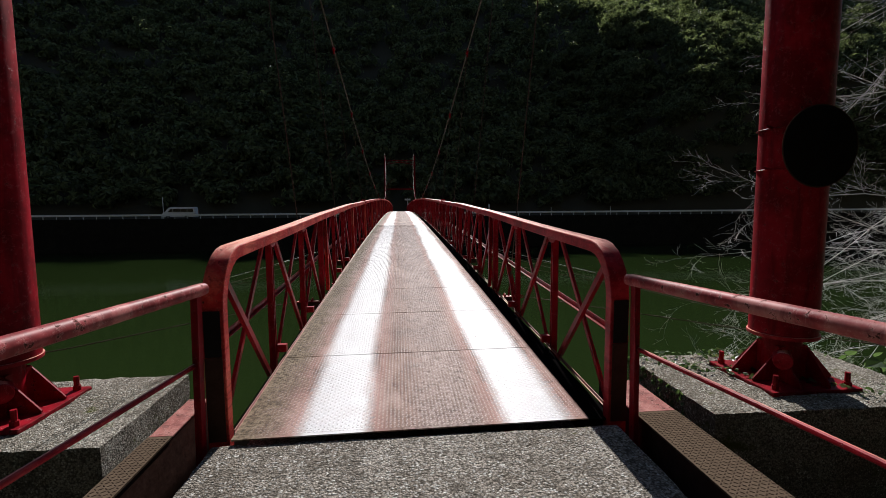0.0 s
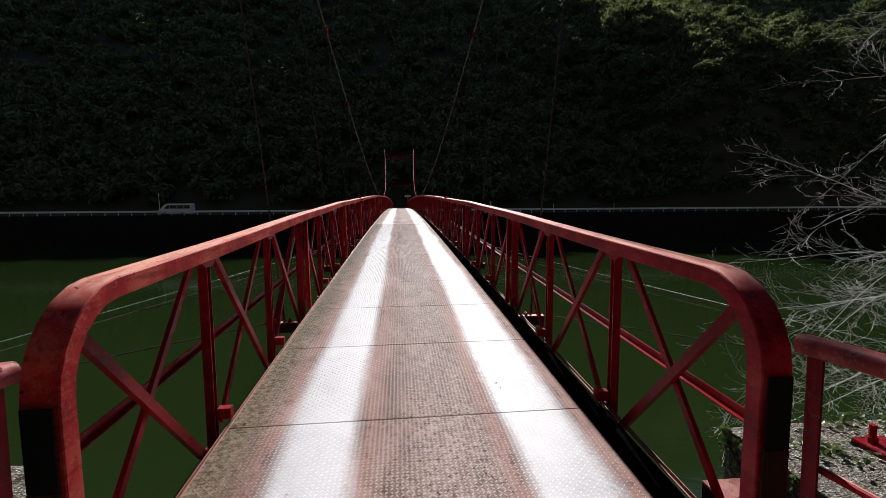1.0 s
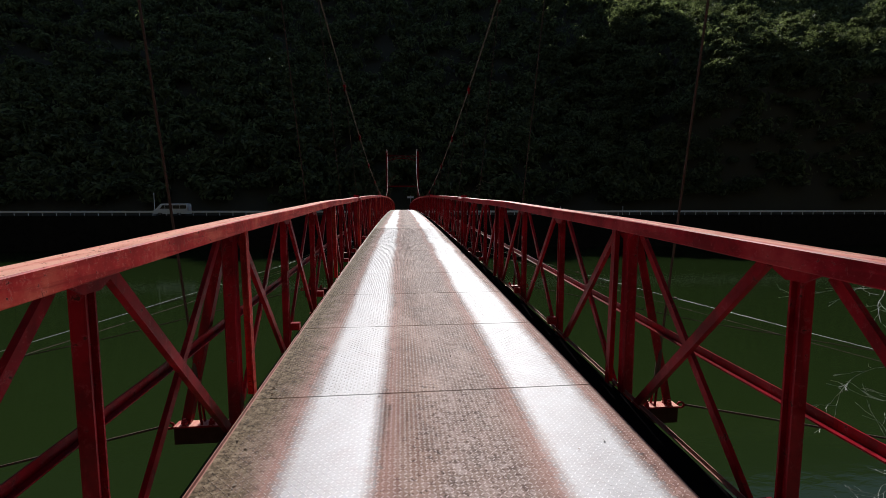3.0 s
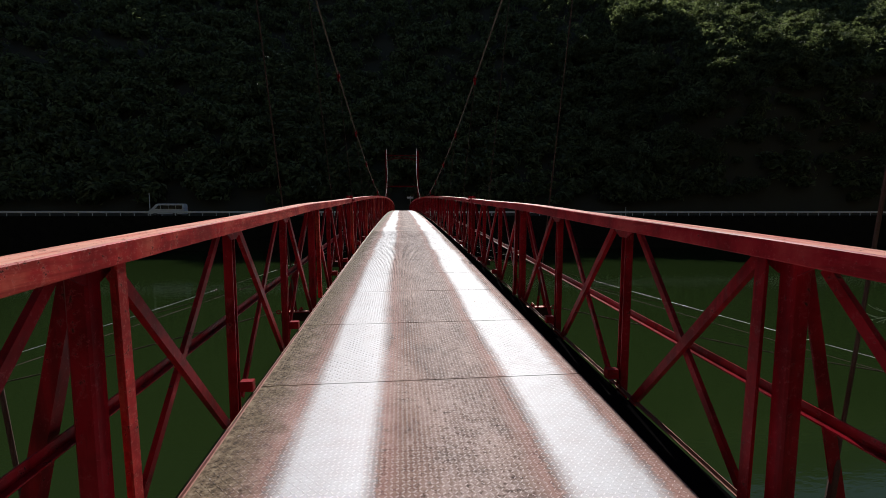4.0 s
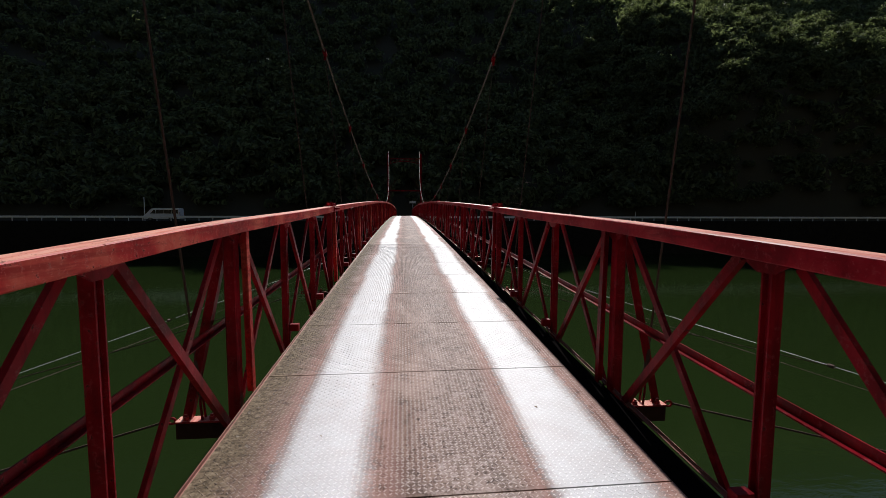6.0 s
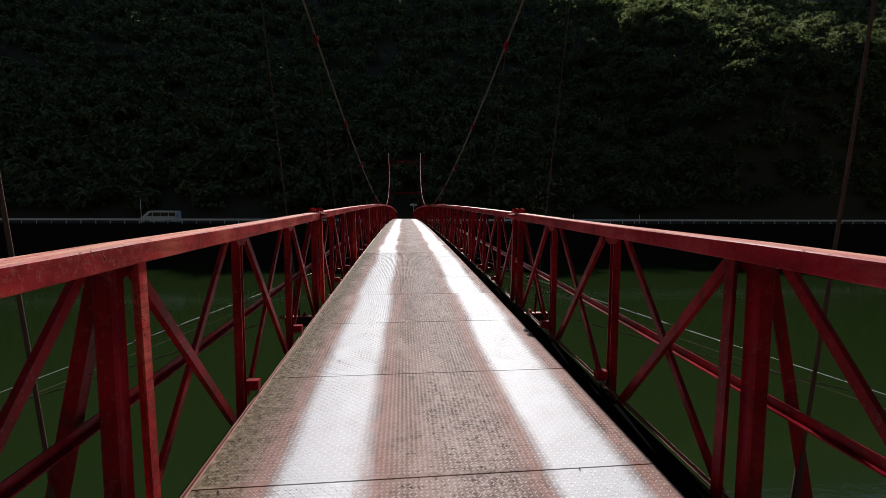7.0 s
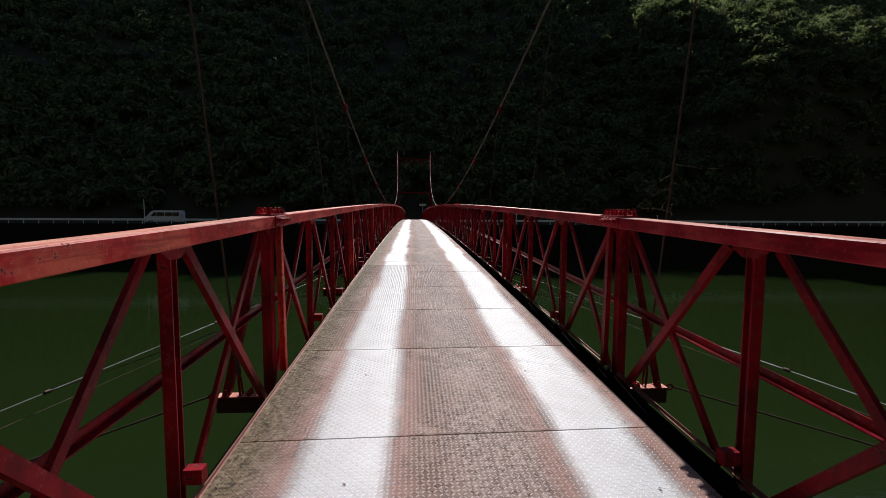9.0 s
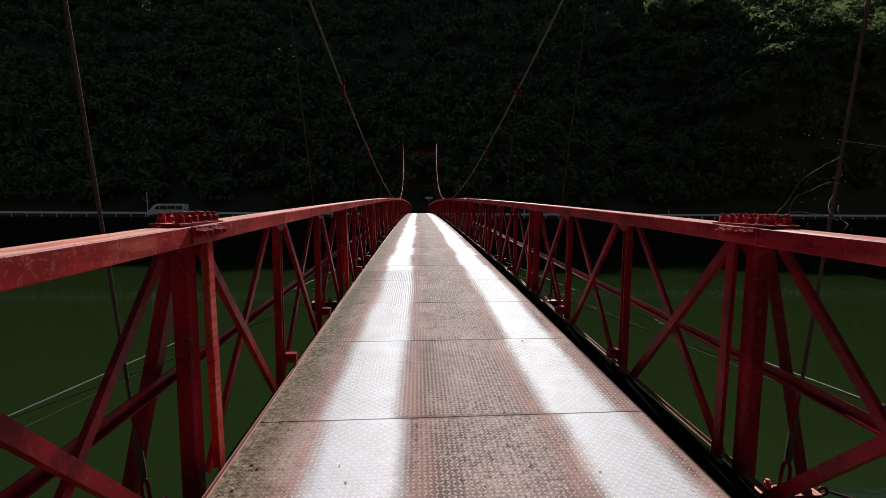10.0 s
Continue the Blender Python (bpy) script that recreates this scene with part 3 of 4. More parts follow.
def truss(side):
    t = thing("truss_railing", at(side * HX, 0, -0.1), "red painted steel truss railing with crossed diagonals, paint chipped and faded", "railing", "railings along the bridge")
    # top chord with its rounded ends
    bend = 0.29
    arc = [radians(k) for k in (15, 30, 45, 60, 75, 90)]
    pts = [at(side * chord_x(0), 0.03, z) for z in (-0.26, 0.3, TOP - bend)]
    pts += [at(side * chord_x(0.2), 0.03 + bend * (1 - math.cos(a)), 0) + Vector((0, 0, TOP - bend + bend * math.sin(a))) for a in arc]
    pts += [at(side * chord_x(y), y, top_at(y)) for y in np.arange(0.625, 74.5, 0.625)]
    pts += [at(side * CHORD_X, LEN - 0.03 - bend * (1 - math.cos(a)), 0) + Vector((0, 0, TOP - bend + bend * math.sin(a))) for a in arc[::-2]]
    pts += [at(side * CHORD_X, LEN - 0.03, z) for z in (TOP - bend, -0.26)]
    bm = bmesh.new()
    sweep(bm, box_section(0.116, 0.075, 0.0045), pts, (1, 0, 0))
    # The left chord takes the paler copy, its sunlit look put into the colour.
    part("top_chord", bm, PAINT_SUNLIT if side < 0 else PAINT_OLD, t, "faded box handrail with rounded ends, sunlight put into its colour")
    bm = bmesh.new()
    sweep(bm, [(q * side, w) for q, w in channel_section(0.07, 0.15)], [at(side * (HX - 0.005), y, -0.235) for y in np.arange(0.0, 75.1, 1.25)], (1, 0, 0))
    # Shade below deck level is put into this chord's colour.
    part("bottom_chord", bm, CHORD_SHADE, t, "near-black bottom chord, shade put into its colour")
    bm = bmesh.new()
    sweep(bm, [(q * -side, w) for q, w in angle_section(0.03, 0.045, 0.006)], [at(side * (HX + 0.09), y, 0.413) for y in np.arange(0.12, 75, 1.25)] + [at(side * (HX + 0.09), 74.95, 0.413)], (1, 0, 0))
    part("mid_rail", bm, PAINT, t)
    # dark panel on the foot of the end post
    bm = bmesh.new()
    block(bm, (side * chord_x(0) - 0.045, -0.0245, 0.44), (side * chord_x(0) + 0.045, -0.0185, 0.70), 0.001)
    part("end_patch", bm, BLACK, t, "black patch on the end post")
    bm = bmesh.new()
    block(bm, (side * chord_x(0) - 0.048, -0.0235, -0.05), (side * chord_x(0) + 0.048, -0.0185, 0.436), 0.001)
    part("end_panel", bm, DARK_STEEL, t, "dark brown panel on the foot of the end post")
    for i in range(1, NODES):
        y = i * PANEL
        p0, p1 = at(side * HX, y, -0.27), at(side * HX, y, top_at(y) - 0.036)
        if i in MAIN:
            part("main_post", bar(p0, p1, box_section(0.070, 0.072, 0.008), (1, 0, 0)), PAINT, t, "stout post carrying a hanger beam")
            q0, q1 = at(side * (HX - 0.065), y + 0.075, -0.02), at(side * (HX - 0.05), y + 0.075, top_at(y) - 0.036)
            # Left angle posts get the same sunlit tone in their paint.
            part("angle_post", bar(q0, q1, [(a * side, b) for a, b in angle_section(0.05, 0.05, 0.008)], (1, 0, 0)), PAINT_SUNLIT if side < 0 else PAINT, t)
            # raking strut out to the hanger beam
            part("raking_strut", bar(at(side * (HX + 0.04), y + 0.02, top_at(y) - 0.07), at(side * 1.485, y + 0.02, -0.15), angle_section(0.055, 0.05, 0.008), (0, 1, 0)), PAINT, t)
        else:
            part("post", bar(p0, p1, i_section(0.050, 0.052, 0.008), (1, 0, 0)), PAINT, t)
            bm = bmesh.new()
            lo = at(side * (HX - 0.073), y, 0.088)
            w = 0.038
            block(bm, (lo.x - w, y - 0.028, lo.z - 0.06), (lo.x + w, y + 0.028, lo.z), 0.003)
            part("deck_bracket", bm, PAINT, t)
        # gusset under the chord
        bm = bmesh.new()
        cx = at(side * (HX - 0.032), y, 0)
        a = [Vector((cx.x, y + dy, cx.z + top_at(y) - 0.036 + dz)) for dy, dz in ((-0.105, 0.0), (0.105, 0.0), (0.10, -0.018), (0.04, -0.05), (-0.04, -0.05), (-0.10, -0.018))]
        f0 = [bm.verts.new(q) for q in a]
        f1 = [bm.verts.new(q + Vector((0.009 * side, 0, 0))) for q in a]
        bm.faces.new(f0)
        bm.faces.new(f1[::-1])
        for j in range(6):
            bm.faces.new((f0[j], f0[(j + 1) % 6], f1[(j + 1) % 6], f1[j]))
        part("gusset", bm, PAINT, t)
    for i in range(NODES):
        y0, y1, lo, hi = i * PANEL, (i + 1) * PANEL, -0.09, top_at((i + 0.5) * PANEL) - 0.045
        slip = 0.105 if side < 0 else 0.148
        falling = [(a * side, b) for a, b in angle_section(0.028, 0.046, 0.007)]
        rising = [(a * side, -b) for a, b in angle_section(0.022, 0.038, 0.006)]
        part("diagonal", bar(at(side * (HX + 0.022), y0 + 0.17, lo), at(side * (HX + 0.022), y1 - 0.10, hi), rising, (1, 0, 0)), PAINT, t)
        part("diagonal", bar(at(side * (HX - 0.014), y0 + slip, hi), at(side * (HX - 0.014), y1 - 0.29 + slip, lo), falling, (1, 0, 0)), PAINT, t)
    # bolted chord splices
    for i in range(9, NODES, 9):
        c = at(side * CHORD_X, i * PANEL + 0.02, top_at(i * PANEL))
        bm = bmesh.new()
        block(bm, (c.x - 0.055, c.y - 0.19, c.z + 0.0385), (c.x + 0.055, c.y + 0.19, c.z + 0.0475), 0.002)
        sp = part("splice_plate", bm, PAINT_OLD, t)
        tilt = math.degrees(RISE * (1 - 2 * c.y / LEN))
        for dy in (-0.145, -0.09, -0.035, 0.035, 0.09, 0.145):
            for dx in (-0.033, 0.033):
                bolt(sp, pose(c.x + dx, c.y + dy, c.z + 0.0475, tilt, 0, 17 * dy / 0.035))
        for face in (-1, 1):
            bm = bmesh.new()
            x0, x1 = sorted((c.x + face * 0.0585, c.x + face * 0.0665))
            block(bm, (x0, c.y - 0.12, c.z - 0.034), (x1, c.y + 0.12, c.z + 0.034), 0.002)
            sp = part("splice_plate", bm, PAINT_OLD, t)
            for dy in (-0.09, -0.04, 0.04, 0.09):
                bolt(sp, pose(c.x + face * 0.0665, c.y + dy, c.z + 0.01, 0, 90 * face, 0))
    return t


for side in (-1, 1):
    truss(side)

# ---- hanger beams, hangers, cables ----


def cable_at(y):
    """Main cable: height above datum and distance from the axis."""
    z = 1.70 + 0.0058 * (y - 37.5) ** 2
    return z, 1.55 + 0.098 * (z - 2.07)


def cable_point(side, y):
    z, x = cable_at(y)
    return Vector((side * x + SKEW * y, y, z))


def hanger_beam(side, i):
    y = i * PANEL
    base = at(side * 1.2, y, -0.2)
    h = thing("hanger_beam", base, "red steel outrigger beam below the railing with an eye bolt", "outrigger beam", "outrigger beams")
    bm = bmesh.new()
    x0, x1 = sorted((side * 1.245, side * 1.54))
    lo, hi = at(x0, y, -0.255), at(x1, y, -0.155)
    block(bm, (lo.x, y - 0.034, lo.z), (hi.x, y + 0.034, hi.z), 0.006)
    # Dark body tone carries the shade on the beam's sides.
    body = part("beam", bm, DARK_STEEL, h, "dark beam, shade put into its colour")
    bm = bmesh.new()
    block(bm, (lo.x, y - 0.042, hi.z + 0.001), (hi.x, y + 0.042, hi.z + 0.010), 0.002)
    # Paler paint here stands for the sun on the beam's top.
    part("top_plate", bm, PAINT_OLD, h, "pale top plate, sunlight put into its colour")
    for dx in (1.33, 1.48):
        for dy in (-0.024, 0.024):
            p = at(side * dx, y + dy, -0.145)
            bolt(body, Matrix.Translation(p))
    # hook eye for the tie rope
    bm = bmesh.new()
    c = at(side * 1.575, y, -0.155)
    sweep(bm, round_section(0.007, 7), [c + Vector((0.022 * math.cos(a), 0, 0.018 * math.sin(a))) for a in np.linspace(0, 2 * math.pi, 13)], (0, 1, 0))
    part("eye", bm, PAINT, h)
    return h


def hanger(side, i):
    y = i * PANEL
    top, foot = cable_point(side, y), at(side * 1.385, y, -0.148)
    h = thing("hanger", foot, "dark wire rope hanger with a shackle at its foot", "hanger", "hangers of the suspension bridge")
    d = (top - foot).normalized()
    bm = bmesh.new()
    for s in (-1, 1):
        arc = [(s * 0.022, 0.0), (s * 0.022, 0.10), (s * 0.016, 0.13), (0, 0.142)]
        sweep(bm, round_section(0.0075, 7), [foot + d * b + Vector((0, a, 0)) for a, b in arc], (1, 0, 0))
    part("shackle", bm, PAINT, h, "red painted shackle")
    bm = bmesh.new()
    sweep(bm, round_section(0.016, 8), [foot + d * k for k in (0.13, 0.16, 0.34, 0.37)], (1, 0, 0), [0.5, 1, 1, 0.6])
    part("socket", bm, ROPE, h)
    bm = bmesh.new()
    sweep(bm, round_section(0.0075, 7), [foot + d * 0.3, foot.lerp(top, 0.5), top], (1, 0, 0))
    part("rope", bm, ROPE, h)
    return h


for side in (-1, 1):
    for i in MAIN:
        hanger_beam(side, i)
        hanger(side, i)
    c = thing("main_cable", cable_point(side, 0.45), "sagging main suspension cable of steel rope with red clamps", "cable", "main cables")
    bm = bmesh.new()
    pts = [cable_point(side, y) for y in np.linspace(0.45, 74.55, 61)]
    sweep(bm, round_section(0.02, 9), pts, (1, 0, 0))
    part("rope", bm, CABLE, c)
    z, x = cable_at(0.45)
    bm = bmesh.new()
    sweep(bm, round_section(0.024, 9), [Vector((side * x, 0.45, z)), Vector((side * (x + 0.5), -9, z * 0.45)), Vector((side * (x + 1.0), -18, land(0, -18) - 0.4))], (1, 0, 0))
    part("backstay", bm, CABLE, c)
    bm = bmesh.new()
    zf, xf = cable_at(74.55)
    sweep(bm, round_section(0.024, 9), [Vector((side * xf + 0.24, 74.55, zf)), Vector((side * (xf + 0.3) + 0.25, 88, float(land(0, 88)) - 0.3))], (1, 0, 0))
    part("backstay", bm, CABLE, c)
    for i in MAIN:
        p = cable_point(side, i * PANEL)
        d = (cable_point(side, i * PANEL + 0.5) - p).normalized()
        bm = bmesh.new()
        sweep(bm, box_section(0.075, 0.085, 0.018), [p - d * 0.075, p + d * 0.075], (1, 0, 0))
        bm2 = part("clamp", bm, PAINT, c, "red cable clamp")
        for k in (-0.045, 0.045):
            bolt(bm2, Matrix.Translation(p + d * k + Vector((0, 0, 0.044))))
        bm = bmesh.new()
        sweep(bm, box_section(0.03, 0.05, 0.006), [p - Vector((0, 0, 0.03)), p - Vector((0, 0, 0.15))], (0, 1, 0))
        part("lug", bm, PAINT, bm2)


def storm_point(side, y, drop=0.0):
    k = y if y < 37.5 else LEN - y
    x = 7.24 - 0.205 * k + 0.0021 * k * k if side < 0 else 7.9 - 0.245 * k + 0.0024 * k * k
    return Vector((side * x + SKEW * y, y, (-0.70 - 0.0088 * k if side < 0 else -0.77 + 0.003 * k) - drop))



for side in (-1, 1):
    c = thing("wind_cable", storm_point(side, 0), "bright wind-bracing cable spread out beside the bridge", "cable", "wind cables")
    bm = bmesh.new()
    sweep(bm, round_section(0.0048, 7), [storm_point(side, y) for y in np.linspace(-1.5, 76.5, 53)], (1, 0, 0))
    part("rope", bm, GALV, c)
    bm = bmesh.new()
    sweep(bm, round_section(0.005, 6), [storm_point(side, y, 0.09 + 0.008 * min(y, LEN - y)) for y in np.linspace(-1.5, 76.5, 53)], (1, 0, 0))
    part("lower_rope", bm, ROPE, c, "thin dark rope below the wind cable")
    for i in MAIN:
        p, q = at(side * 1.60, i * PANEL, -0.155), storm_point(side, i * PANEL - 0.9)
        bm = bmesh.new()
        m = p.lerp(q, 0.5) - Vector((0, 0, 0.05))
        sweep(bm, round_section(0.007, 6), [p, m, q], (0, 1, 0))
        part("tie_rope", bm, ROPE, c)
        bm = bmesh.new()
        d = (storm_point(side, i * PANEL) - q).normalized()
        sweep(bm, box_section(0.036, 0.05, 0.01), [q - d * 0.04, q + d * 0.04], (1, 0, 0))
        part("clip", bm, ROPE, c)

# ---- towers ----


def tower(y, cx, half, base_z, top_z, r, near):
    t = thing("bridge_tower", (cx, y, base_z), "red painted portal tower of two steel tube columns", "tower", "towers of the suspension bridge")
    for s in (-1, 1):
        x = cx + s * half
        bm = bmesh.new()
        sweep(bm, round_section(r, 28), [(x, y, base_z + 0.351), (x, y, base_z + 0.37), (x, y, top_z - 0.3), (x, y, top_z - 0.26), (x, y, top_z)], (1, 0, 0), [1.0, 1, 0.98, 1.15, 1.15])
        col = part("column", bm, PAINT, t, "tall red tube column")
        for p in col.data.polygons:
            p.use_smooth = len(p.vertices) == 4
        bm = bmesh.new()
        sweep(bm, round_section(r * 0.58, 20), [(x, y, base_z + 0.03), (x, y, base_z + 0.36)], (1, 0, 0))
        part("neck", bm, PAINT, t)
        bm = bmesh.new()
        sweep(bm, round_section(r * 1.045, 28), [(x, y, base_z + 0.325), (x, y, base_z + 0.332), (x, y, base_z + 0.35)], (1, 0, 0), [0.985, 1.0, 1.0])
        part("rim", bm, PAINT_OLD, t, "chipped rim under the column")
        bm = bmesh.new()
        q = Vector((x, y, base_z + 0.185))
        d = Vector((-s * 0.62, -0.78, 0))
        sweep(bm, round_section(0.06, 18), [q + d * 0.08, q + d * 0.235, q + d * 0.242], (0, 0, 1), [1, 1, 0.9])
        part("drain_stub", bm, PAINT_OLD, t, "capped stub pipe at the foot")
        bm = bmesh.new()
        block(bm, (x - 0.325, y - 0.325, base_z), (x + 0.325, y + 0.325, base_z + 0.026), 0.005)
        bp = part("base_plate", bm, PAINT, t, "square bolted base plate")
        for dx in (-1, 1):
            for dy in (-1, 1):
                bm = bmesh.new()
                p = Vector((x + dx * 0.265, y + dy * 0.265, base_z + 0.026))
                sweep(bm, round_section(0.026, 6), [p, p + Vector((0, 0, 0.03))], (1, 0, 0))
                sweep(bm, round_section(0.017, 8), [p + Vector((0, 0, 0.03)), p + Vector((0, 0, 0.095))], (1, 0, 0))
                part("anchor_bolt", bm, PAINT, bp)
        for k in range(4):
            a = radians(90 * k)
            for off in (-0.105, 0.105):
                d, n2 = Vector((math.cos(a), math.sin(a), 0)), Vector((-math.sin(a), math.cos(a), 0))
                c = Vector((x, y, base_z + 0.028)) + n2 * off
                bm = bmesh.new()
                prof = [(0.02, 0.0), (0.30, 0.0), (0.30, 0.016), (0.10, 0.235), (0.02, 0.235)]
                f0 = [bm.verts.new(c + d * q + Vector((0, 0, h)) - n2 * 0.006) for q, h in prof]
                f1 = [bm.verts.new(c + d * q + Vector((0, 0, h)) + n2 * 0.006) for q, h in prof]
                bm.faces.new(f0)
                bm.faces.new(f1[::-1])
                for j in range(5):
                    bm.faces.new((f0[j], f0[(j + 1) % 5], f1[(j + 1) % 5], f1[j]))
                part("foot_rib", bm, PAINT, t)
    a, b = cx - half + r, cx + half - r
    zt = top_z - 0.75
    part("portal_beam", bar((a, y, zt), (b, y, zt), box_section(0.12, 0.12), (0, 1, 0)), PAINT, t)
    bm = bmesh.new()
    sweep(bm, box_section(0.1, 0.1), [(a + (b - a) * k, y, zt - 0.75 + 0.38 * math.sin(math.pi * k)) for k in np.linspace(0, 1, 13)], (0, 1, 0))
    part("portal_arch", bm, PAINT, t)
    for k in range(10):
        u, w = a + (b - a) * k / 10, a + (b - a) * (k + 1) / 10
        zl = [zt - 0.75 + 0.38 * math.sin(math.pi * (k + e) / 10) for e in (0, 1)]
        p, q = ((u, y, zl[0]), (w, y, zt)) if k % 2 == 0 else ((u, y, zt), (w, y, zl[1]))
        part("lattice_bar", bar(p, q, box_section(0.05, 0.05), (0, 1, 0)), PAINT, t)
    if not near:
        part("cross_beam", bar((a, y, 3.95), (b, y, 3.95), box_section(0.2, 0.22), (0, 1, 0)), PAINT, t)
        for s in (-1, 1):
            e = a if s < 0 else b
            part("knee_brace", bar((e, y, 4.3), (e - s * 1.1, y, 5.6), box_section(0.04, 0.04), (0, 1, 0)), PAINT, t)
    return t


tower(0.42, 0.0, 2.625, 0.0, 9.6, 0.212, True)
tower(74.6, 0.32, 2.40, -0.7, 9.35, 0.15, False)
bm = bmesh.new()
block(bm, (-3.2, 73.6, -10), (3.8, 77.35, -0.7), 0.03)
tagged(part("far_abutment", bm, PLINTH, None), "concrete abutment at the far end of the bridge", "abutment", "", "structure")
bm = bmesh.new()
block(bm, (-1.3, 75.05, -0.72), (1.8, 78.1, -0.05), 0.03)
tagged(part("far_landing", bm, CONCRETE, None), "concrete landing between bridge and road", "landing", "", "structure")

# ---- near abutment ----


def rough_block(name, lo, hi, mat, label, cat, chip=0.012):
    """A cast block with worn, uneven faces and edges."""
    bm = bmesh.new()
    n = [max(2, int((b - a) / 0.06)) for a, b in zip(lo, hi)]
    n[2] = min(n[2], 24)
    bmesh.ops.create_cube(bm, size=1.0)
    bmesh.ops.scale(bm, vec=[b - a for a, b in zip(lo, hi)], verts=bm.verts)
    bmesh.ops.translate(bm, vec=[(a + b) / 2 for a, b in zip(lo, hi)], verts=bm.verts)
    for axis in range(3):
        edges = [e for e in bm.edges if abs((e.verts[0].co - e.verts[1].co).normalized()[axis]) > 0.99]
        bmesh.ops.subdivide_edges(bm, edges=edges, cuts=n[axis] - 1, use_grid_fill=True)
    mid = Vector([(a + b) / 2 for a, b in zip(lo, hi)])
    for v in bm.verts:
        hits = sum(1 for k in range(3) if min(abs(v.co[k] - lo[k]), abs(v.co[k] - hi[k])) < 1e-4)
        f = noise.noise(v.co * 7) * chip + noise.noise(v.co * 2.1) * chip
        d = (v.co - mid).normalized()
        v.co += d * (f - (0.011 if hits > 1 else 0.0) * (0.7 + 1.2 * noise.noise(v.co * 13)))
    return tagged(part(name, bm, mat, None), label, cat, "", "structure")


for s in (-1, 1):
    x0, x1 = sorted((s * 1.75, s * 3.45))
    rough_block("tower_plinth", (x0, -0.10, -2.6), (x1, 0.98, 0.0), PLINTH, "rough mossy concrete plinth under the tower column", "plinth")
rough_block("approach_slab", (-1.18, -3.9, -0.5), (1.13, -0.10, -0.03), CONCRETE, "rough weathered concrete approach slab", "slab", 0.006)
bm = bmesh.new()
block(bm, (-1.7, -9, -3.2), (1.7, -0.12, -0.5), 0.02)
block(bm, (-1.08, -0.11, -0.5), (1.08, 0.32, -0.16), 0.01)
tagged(part("abutment", bm, PLINTH, None), "concrete abutment under the bridge head", "abutment", "", "structure")
bm = bmesh.new()
block(bm, (-2.2, -40, -0.49), (2.2, -3.9, -0.06), 0.02)
tagged(part("approach_path", bm, CONCRETE, None), "concrete path leading to the bridge", "path", "", "structure")

for s in (-1, 1):
    k = thing("kerb_girder", (s * 1.42, -2.0, -0.3), "steel girder topped with brown chequer plate beside the approach", "girder", "girders beside the approach")
    x0, x1 = sorted((s * (1.28 if s > 0 else 1.42), s * 1.55))
    bm = bmesh.new()
    block(bm, (x0, -3.8, -0.012), (x1, -0.02, 0.0), 0.002)
    part("cover_plate", bm, CHEQUER, k, "brown chequered cover plate")
    vv, ff = [], []
    for i in range(int((x1 - x0 - 0.03) / LOZ) + 1):
        for j in range(150):
            c, a = Vector((x0 + 0.02 + i * LOZ, -3.6 + j * LOZ, -0.0002)), radians(40 if (i + j) % 2 else -40)
            ff += [tuple(len(vv) + q for q in face) for face in ring6 + [(6, 7, 8, 9, 10, 11)]]
            vv += [tuple(c + Vector((u * math.cos(a) - w * math.sin(a), u * math.sin(a) + w * math.cos(a), h))) for u, w, h in shape]
    part("tread_pattern", (vv, [], ff), CHEQUER_TOP, k, "", "stuff")
    bm = bmesh.new()
    block(bm, (x0 + 0.004, -3.8, -0.5), (x1 - 0.004, 0.5, -0.0125), 0.004)
    # The dark tone paints the shade in the slot beside the slab.
    part("girder", bm, DARK_STEEL, k, "dark girder, shade put into its colour")
    bm = bmesh.new()
    block(bm, (x0 + 0.002, -0.015, -0.012), (x1 - 0.002, 0.5, -0.002), 0.003)
    part("end_flange", bm, PAINT_DUSTY, k, "dusty faded red end flange")

# handrails of the approach
for s in (-1, 1):
    h = thing("approach_handrail", (s * 1.3, -0.2, 0.0), "weathered red pipe handrail with rust showing through", "handrail", "handrails of the approach")
    bm = bmesh.new()
    sweep(bm, round_section(0.034, 14), [(s * 1.18, -0.075, 0.835), (s * 1.19, -0.1, 0.836), (s * 1.30, -1.4, 0.878), (s * 1.45, -3.7, 0.90)], (1, 0, 0), [0.9, 1, 1, 1])
    o = part("top_pipe", bm, red_paint("worn_pipe_paint", (0.36, 0.055, 0.06), (0.50, 0.19, 0.175), 0.575, 0.5) if s < 0 else bpy.data.materials["worn_pipe_paint"], h, "rust-spotted top pipe")
    bm = bmesh.new()
    sweep(bm, round_section(0.013, 10), [(s * 1.235, -0.13, 0.43), (s * 1.33, -1.4, 0.47), (s * 1.45, -3.7, 0.5)], (1, 0, 0))
    part("lower_rod", bm, PAINT_OLD, h)
    for y in (-0.13, -2.3, -3.6):
        bm = bmesh.new()
        x = s * (1.235 + 0.075 * (-y - 0.13))
        sweep(bm, [(a * s, b) for a, b in angle_section(0.055, 0.055, 0.008)], [(x, y, -0.25 if y > -1 else 0.0), (x - s * 0.02, y, 0.83)], (1, 0, 0))
        part("post", bm, PAINT, h)

